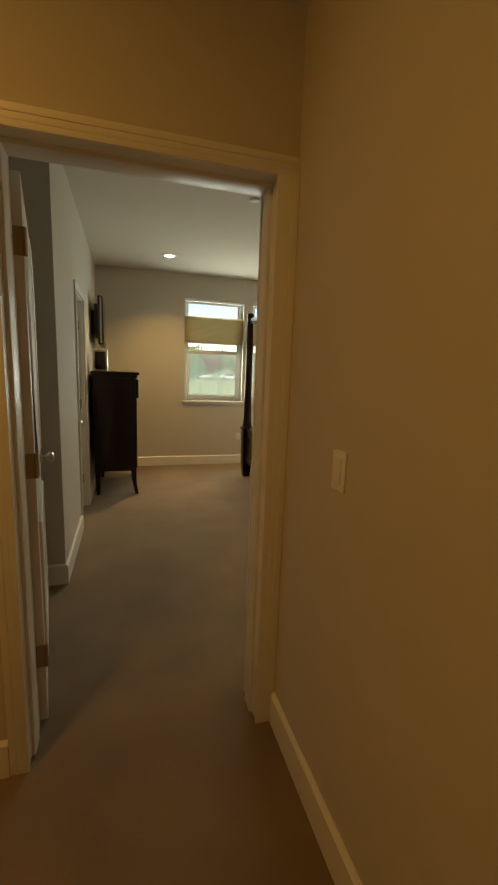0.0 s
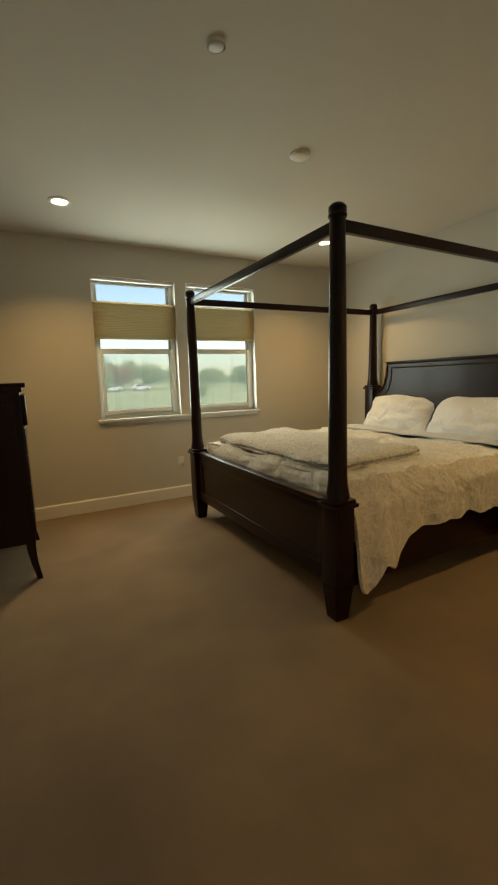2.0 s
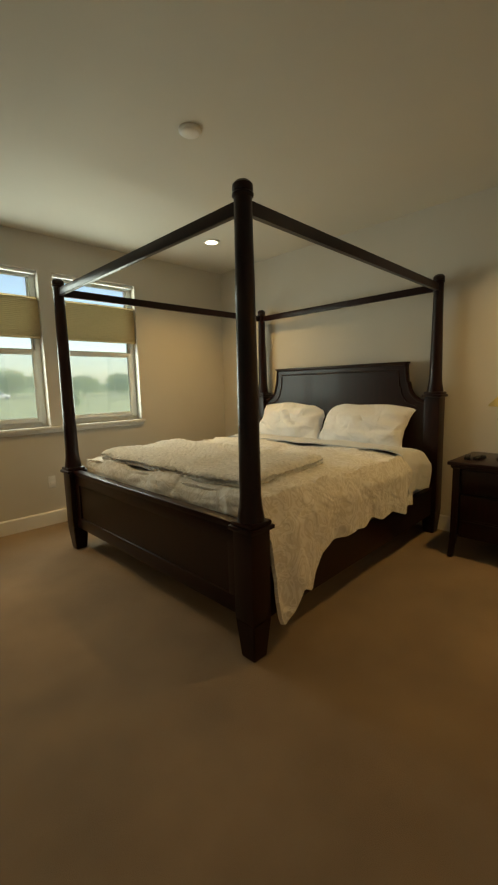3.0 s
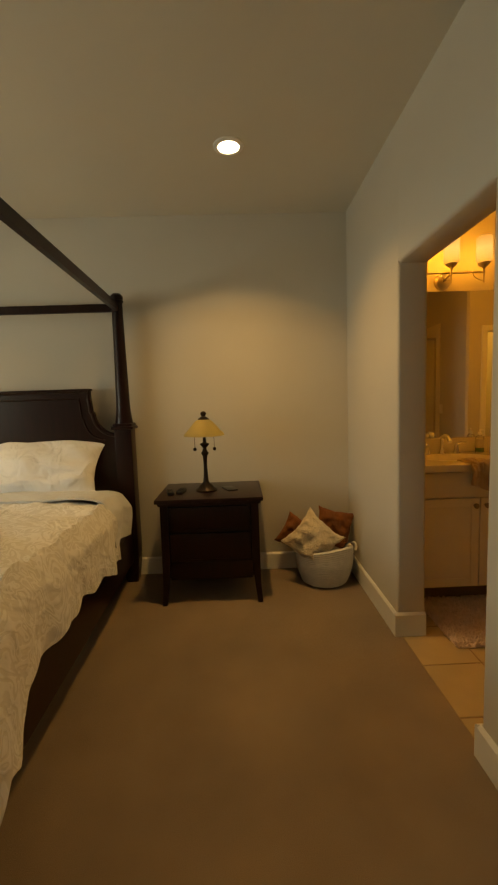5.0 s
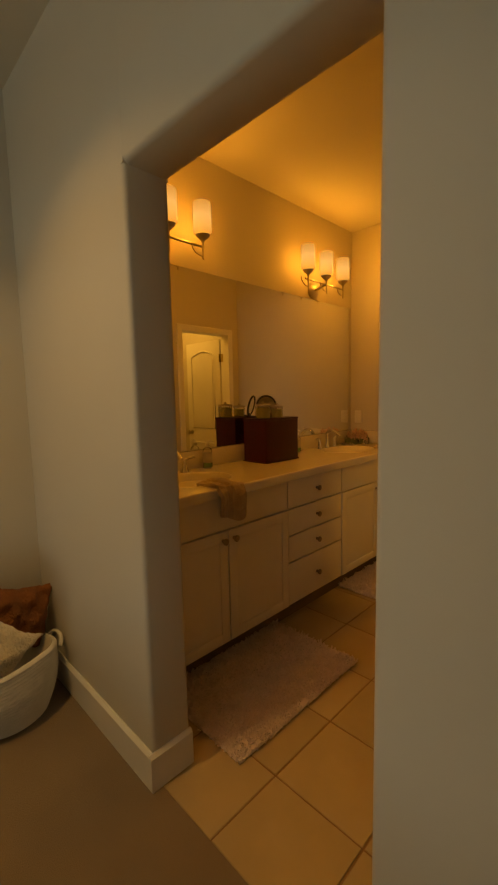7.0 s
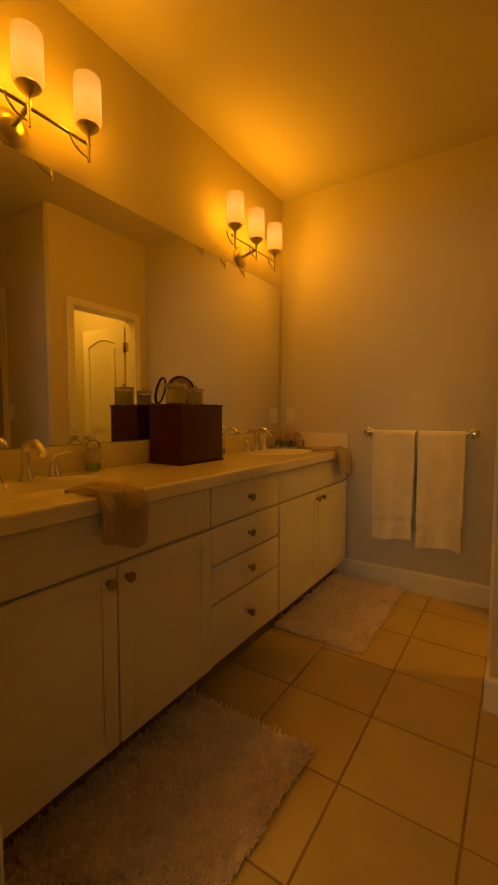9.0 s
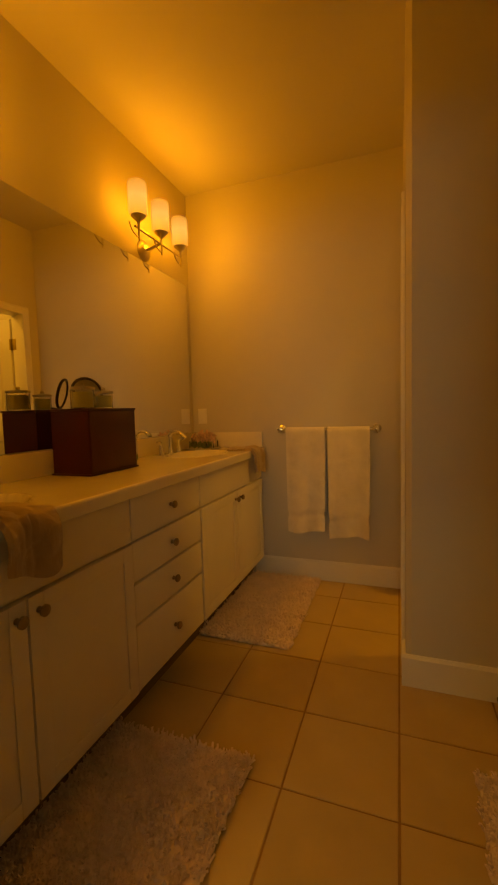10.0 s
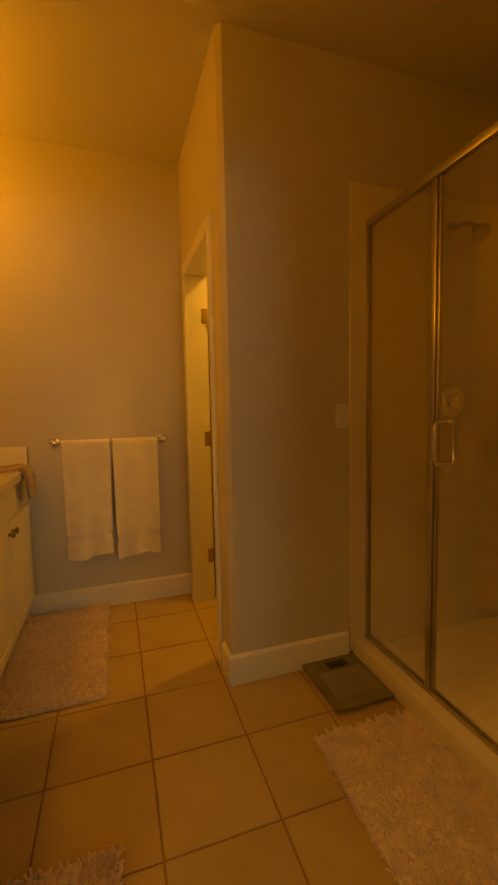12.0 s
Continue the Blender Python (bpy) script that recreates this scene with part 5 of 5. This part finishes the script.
def shag_mat(name, cx_, cy_, w, l, turn, seed, label):
    """A bath mat: woven base and a pile of short soft strands."""
    m = thing(name, (cx_, cy_, 0.0), label, "bath mat", "bath mats", turn)
    part("backing", boxes((-w / 2, w / 2, -l / 2, l / 2, 0.0, 0.012), bevel=0.005), SHAG, m)
    rnd = random.Random(seed)
    verts, faces = [], []
    n = int(w * l * 15000)
    for _ in range(n):
        x, y = (rnd.random() - 0.5) * (w + 0.012), (rnd.random() - 0.5) * (l + 0.012)
        a = rnd.random() * math.tau
        lean = 0.016 * rnd.random()
        lx, ly = lean * math.cos(a) + 0.004 * math.sin(y * 40), lean * math.sin(a)
        h = 0.012 + 0.018 * rnd.random() * (0.4 + 0.6 * abs(noise.noise(Vector((x * 22 + seed, y * 22, 0)))) * 2)
        wd = 0.0046
        px, py = -math.sin(a) * wd, math.cos(a) * wd
        qx, qy = math.cos(a) * wd, math.sin(a) * wd
        b0 = len(verts)
        verts += [(x - px, y - py, 0.006), (x + px, y + py, 0.006), (x + qx, y + qy, 0.006), (x + lx + px * 0.8, y + ly + py * 0.8, 0.006 + h), (x + lx - px * 0.8, y + ly - py * 0.8, 0.006 + h), (x + lx + qx, y + ly + qy, 0.004 + h)]
        faces += [(b0, b0 + 1, b0 + 3, b0 + 4), (b0 + 1, b0 + 2, b0 + 5, b0 + 3), (b0 + 2, b0, b0 + 4, b0 + 5), (b0 + 3, b0 + 5, b0 + 4)]
    me = bpy.data.meshes.new("shag")
    me.from_pydata(verts, [], faces)
    me.materials.append(SHAG)
    ob = new("shag", me)
    ob.parent = m
    ob["kind"] = "stuff"


shag_mat("bath_mat", 3.42, 1.01, 0.54, 0.80, 0, 1, "cream shag bath mat in front of the vanity")
shag_mat("bath_mat", 3.43, -0.49, 0.48, 0.86, 0, 2, "cream shag bath mat in front of the far sink")
shag_mat("bath_mat", 2.235, 0.86, 0.46, 0.84, -2, 3, "cream shag bath mat by the shower")

sc = thing("bathroom_scale", (2.165, 0.195, 0), "flat glass bathroom scale by the shower", "scale", turn=1)
SCALEGLASS = mat("smoked_glass", (0.20, 0.18, 0.10), 0.12, vary=0.06, scale=5, bump=0.0, coat=0.5)
part("plate", prism([(-0.155, -0.165), (0.155, -0.165), (0.155, 0.165), (-0.155, 0.165)], 0.016, 0.026, r=0.03), SCALEGLASS, sc)
part("display", boxes((-0.05, 0.05, -0.125, -0.075, 0.026, 0.0275), bevel=0.0005), BLACKPL, sc)
part("inset_panel", prism([(-0.095, -0.06), (0.12, -0.06), (0.12, 0.115), (-0.095, 0.115)], 0.026, 0.0266, r=0.01), NICKEL, sc)
for sx in (-1, 1):
    for sy in (-1, 1):
        part("foot", lathe([(0.018, 0), (0.020, 0.003), (0.020, 0.016)], (sx * 0.115, sy * 0.125, 0), n=16), BLACKPL, sc)

# ---- shower ----
shower = thing("shower_enclosure", (0, 0, 0), "chrome framed glass shower enclosure with a hinged door", "shower")
part("curb", boxes((1.905, 2.045, 0.034, 1.515, 0.0, 0.092), bevel=0.018), SURROUND, shower, "cream moulded curb")
part("pan", boxes((1.062, 1.905, 0.034, 1.515, 0.0, 0.045)), SURROUND, shower)
part("back_surround", boxes((1.062, 1.072, 0.044, 1.505, 0.045, 2.22)), SURROUND, shower)
part("side_surround", boxes((1.072, 2.06, 0.031, 0.044, 0.045, 2.22), bevel=0.004), SURROUND, shower)
part("side_surround", boxes((1.072, 2.06, 1.505, 1.518, 0.045, 2.22), bevel=0.004), SURROUND, shower)
GX = 1.965
part("head_rail", boxes((GX - 0.017, GX + 0.017, 0.045, 1.505, 2.030, 2.062), bevel=0.008), NICKEL, shower)
part("sill_rail", boxes((GX - 0.015, GX + 0.015, 0.045, 1.505, 0.092, 0.112), bevel=0.004), NICKEL, shower)
part("wall_jamb", boxes((GX - 0.012, GX + 0.012, 0.044, 0.062, 0.112, 2.030), bevel=0.003), NICKEL, shower)
part("wall_jamb", boxes((GX - 0.012, GX + 0.012, 1.487, 1.505, 0.112, 2.030), bevel=0.003), NICKEL, shower)
part("mullion", boxes((GX - 0.014, GX + 0.014, 0.452, 0.480, 0.112, 2.030), bevel=0.004), NICKEL, shower)
for y0, y1 in ((0.062, 0.452), (0.490, 1.487)):
    p = part("pane", boxes((GX - 0.003, GX + 0.003, y0, y1, 0.112, 2.028)), SHOWERGLASS, shower)
    p.visible_shadow = False
part("door_stile", boxes((GX - 0.008, GX + 0.008, 0.482, 0.494, 0.114, 2.026), bevel=0.002), NICKEL, shower)
for s in (-1, 1):
    x = GX + s * 0.045
    part("pull_handle", tube([(GX + s * 0.004, 0.522, 1.005), (x - s * 0.012, 0.522, 1.005), (x, 0.522, 1.017), (x, 0.522, 1.150), (x - s * 0.012, 0.522, 1.162), (GX + s * 0.004, 0.522, 1.162)], 0.008, n=12), CHROME, shower, "chrome door pull")
head = thing("shower_fixture", (1.485, 0.044, 2.075), "chrome shower head on a short bent arm", "shower head")
e = lathe([(0.036, 0), (0.034, 0.006), (0.014, 0.014)], n=24)
bmesh.ops.transform(e, matrix=pose(0, 0, 0, -90, 0, 0), verts=e.verts[:])
part("flange", e, NICKEL, head)
part("arm", tube([(0, 0, 0), (0, 0.05, 0.004), (0, 0.10, -0.012), (0, 0.135, -0.045)], 0.010, n=12), NICKEL, head)
e = lathe([(0.012, 0), (0.018, 0.02), (0.040, 0.055), (0.042, 0.068), (0.0, 0.070)], n=28)
bmesh.ops.transform(e, matrix=pose(0, 0.130, -0.035, -140, 0, 0), verts=e.verts[:])
part("rose", e, NICKEL, head)
valve = thing("shower_valve", (1.475, 0.044, 1.235), "round chrome shower valve with lever handle", "shower valve")
e = lathe([(0.082, 0), (0.080, 0.006), (0.060, 0.012), (0.030, 0.014), (0.028, 0.040), (0.022, 0.048), (0.0, 0.050)], n=36)
bmesh.ops.transform(e, matrix=pose(0, 0, 0, -90, 0, 0), verts=e.verts[:])
part("escutcheon", e, CHROME, valve)
part("lever", tube([(0, 0.042, 0), (-0.03, 0.052, -0.01), (-0.075, 0.056, -0.012)], [0.012, 0.009, 0.006], n=10), CHROME, valve)


# ---- outside ----
GRASS = mat("lawn", (0.40, 0.42, 0.20), 0.95, vary=0.25, scale=0.25, fine=8, bump=0.4, depth=0.05)
# leaf green made paler, so the colour holds the distance haze
FOLIAGE = mat("hazed_tree_leaves", (0.25, 0.32, 0.13), 0.8, vary=0.35, scale=1.5, bump=0.0)
REDLEAF = mat("red_leaves", (0.30, 0.07, 0.05), 0.8, vary=0.3, scale=1.5, bump=0.0)
BARK = mat("bark", (0.09, 0.065, 0.045), 0.95, vary=0.2)
ROAD = mat("asphalt", (0.06, 0.06, 0.06), 0.9, vary=0.12, scale=1)
CARPAINT = mat("white_car_paint", (0.75, 0.76, 0.77), 0.25, coat=0.5, vary=0.01, bump=0.0)
TYRE = mat("tyre_rubber", (0.02, 0.02, 0.02), 0.8)
CARGLASS = mat("car_window", (0.02, 0.025, 0.03), 0.08, vary=0.05, bump=0.0)
struct("ground", boxes((-1500, 1500, 6.45, 3000, -0.45, -0.25)), GRASS, "sunny lawn running out to the horizon", "lawn")
struct("road", boxes((-300, 400, 92, 100, -0.25, -0.238)), ROAD, "far grey road beyond the lawn", "road")


def tree(x, y, h, r, seed, leaf):
    rnd = random.Random(seed)
    t = thing("tree", (x, y, -0.25), "distant leafy garden tree with an uneven crown" if leaf is FOLIAGE else "distant red-leaved tree with an uneven crown", "tree", "trees outside")
    bm = tube([(0, 0, 0), (0.1, 0, h * 0.3), (0.0, 0.1, h * 0.62)], [0.05 * h * 0.4, 0.04 * h * 0.4, 0.02 * h * 0.4], n=8)
    for _ in range(5):
        a = rnd.random() * math.tau
        tube([(0.05, 0, h * 0.32), (r * 0.35 * math.cos(a), r * 0.35 * math.sin(a), h * 0.55), (r * 0.7 * math.cos(a), r * 0.7 * math.sin(a), h * 0.72)], [0.012 * h, 0.009 * h, 0.004 * h], n=6, bm=bm)
    part("trunk", bm, BARK, t)
    lumps = [(rnd.uniform(-0.6, 0.6) * r, rnd.uniform(-0.6, 0.6) * r, h * rnd.uniform(0.42, 0.88), r * rnd.uniform(0.3, 0.55)) for _ in range(14)]
    verts, faces = [], []
    for _ in range(2600):
        lx, ly, lz, lr = lumps[rnd.randrange(len(lumps))]
        d = Vector((rnd.gauss(0, 1), rnd.gauss(0, 1), rnd.gauss(0, 1))).normalized() * lr * rnd.random() ** 0.4
        s = 0.05 * r * rnd.uniform(0.6, 1.4)
        m = Euler((rnd.random() * 6, rnd.random() * 6, rnd.random() * 6)).to_matrix()
        b0 = len(verts)
        c = Vector((lx, ly, lz)) + d
        verts += [tuple(c + m @ Vector(q)) for q in ((-s, 0, 0), (0, -s * 0.7, s * 0.2), (s, 0, 0), (0, s * 0.7, s * 0.2))]
        faces.append((b0, b0 + 1, b0 + 2, b0 + 3))
    me = bpy.data.meshes.new("crown")
    me.from_pydata(verts, [], faces)
    me.materials.append(leaf)
    ob = new("crown", me)
    ob.parent = t


for x, y, h, r, seed, leaf in [(9, 60, 4.0, 2.6, 1, FOLIAGE), (16, 112, 7.0, 5.0, 2, FOLIAGE), (24, 118, 6.5, 5.5, 3, FOLIAGE), (33, 120, 6.0, 5.0, 4, FOLIAGE), (20, 104, 5.6, 3.2, 5, REDLEAF), (42, 125, 5.5, 5.0, 6, FOLIAGE), (55, 130, 5.0, 5.5, 7, FOLIAGE), (68, 132, 5.0, 6.0, 8, FOLIAGE), (80, 128, 4.6, 6.0, 9, FOLIAGE), (8, 115, 7.0, 5.0, 10, FOLIAGE), (0, 118, 7.0, 5.5, 11, FOLIAGE), (11, 30, 1.6, 1.3, 12, FOLIAGE), (95, 128, 5, 6, 13, FOLIAGE), (-12, 118, 7, 5.5, 14, FOLIAGE)]:
    tree(x, y, h, r, seed, leaf)


def car(x, y, label):
    c = thing("parked_car", (x, y, -0.238), label, "car", "parked cars")
    side = [(-2.1, 0.35), (2.1, 0.35), (2.15, 0.75), (1.3, 0.92), (0.75, 1.42), (-1.0, 1.45), (-1.75, 1.0), (-2.15, 0.9)]
    part("body", prism(side, -0.85, 0.85, axis="y", r=0.15), CARPAINT, c)
    part("side_window", prism([(-1.35, 0.95), (1.05, 0.95), (0.62, 1.34), (-0.92, 1.36)], -0.857, -0.845, axis="y", r=0.08), CARGLASS, c)
    for wx in (-1.35, 1.35):
        w = lathe([(0.0, -0.1), (0.31, -0.1), (0.33, -0.06), (0.33, 0.06), (0.31, 0.1), (0.0, 0.1)], n=24)
        bmesh.ops.transform(w, matrix=pose(wx, -0.80, 0.33, 90, 0, 0), verts=w.verts[:])
        part("wheel", w, TYRE, c)


car(17.0, 95.0, "white car parked on the far road")
car(23.0, 95.0, "white car parked on the far road")
hill = sheet(40, 6, lambda u, v: Vector((-300 + 900 * u, 420 + 200 * v, -0.3 + (10 + 5 * math.sin(u * 9) + 3 * math.sin(u * 23)) * math.sin(v * math.pi / 2))))
struct("backdrop", hill, FOLIAGE, "low wooded hills on the horizon", "hills")

# ---- bathroom floor tiles ----
P, Q, G = 0.347, 0.343, 0.0036
mesh_cache = {}


def tile_mesh(w, l):
    key = (round(w, 3), round(l, 3))
    if key not in mesh_cache:
        b = bmesh.new()
        lo, hi, c = -0.004, 0.0, 0.0022
        a = [b.verts.new(q) for q in ((0, 0, lo), (w, 0, lo), (w, l, lo), (0, l, lo))]
        m = [b.verts.new(q) for q in ((0, 0, hi - c * 0.6), (w, 0, hi - c * 0.6), (w, l, hi - c * 0.6), (0, l, hi - c * 0.6))]
        t = [b.verts.new(q) for q in ((c, c, hi), (w - c, c, hi), (w - c, l - c, hi), (c, l - c, hi))]
        for p, q in ((a, m), (m, t)):
            for i in range(4):
                b.faces.new((p[i], p[(i + 1) % 4], q[(i + 1) % 4], q[i]))
        b.faces.new(t)
        mesh_cache[key] = mesh_of("tile", b, TILE, smooth=0)
    return mesh_cache[key]


rnd = random.Random(5)
for i in range(-5, 5):
    for j in range(-5, 5):
        x0, x1 = 2.681 + i * P + G, 2.681 + (i + 1) * P - G
        y0, y1 = 0.323 + j * Q + G, 0.323 + (j + 1) * Q - G
        x0, x1, y0, y1 = max(x0, 1.10), min(x1, 4.10), max(y0, -0.955), min(y1, 1.652)
        if x1 - x0 < 0.03 or y1 - y0 < 0.03 or x1 < 1.95 and y1 > 0.03:
            continue
        ob = new("tile", tile_mesh(x1 - x0, y1 - y0))
        ob.parent = bath_floor
        ob.location = (x0, y0, rnd.uniform(-0.0006, 0.0006))
        ob.rotation_euler = (0, 0, 0)
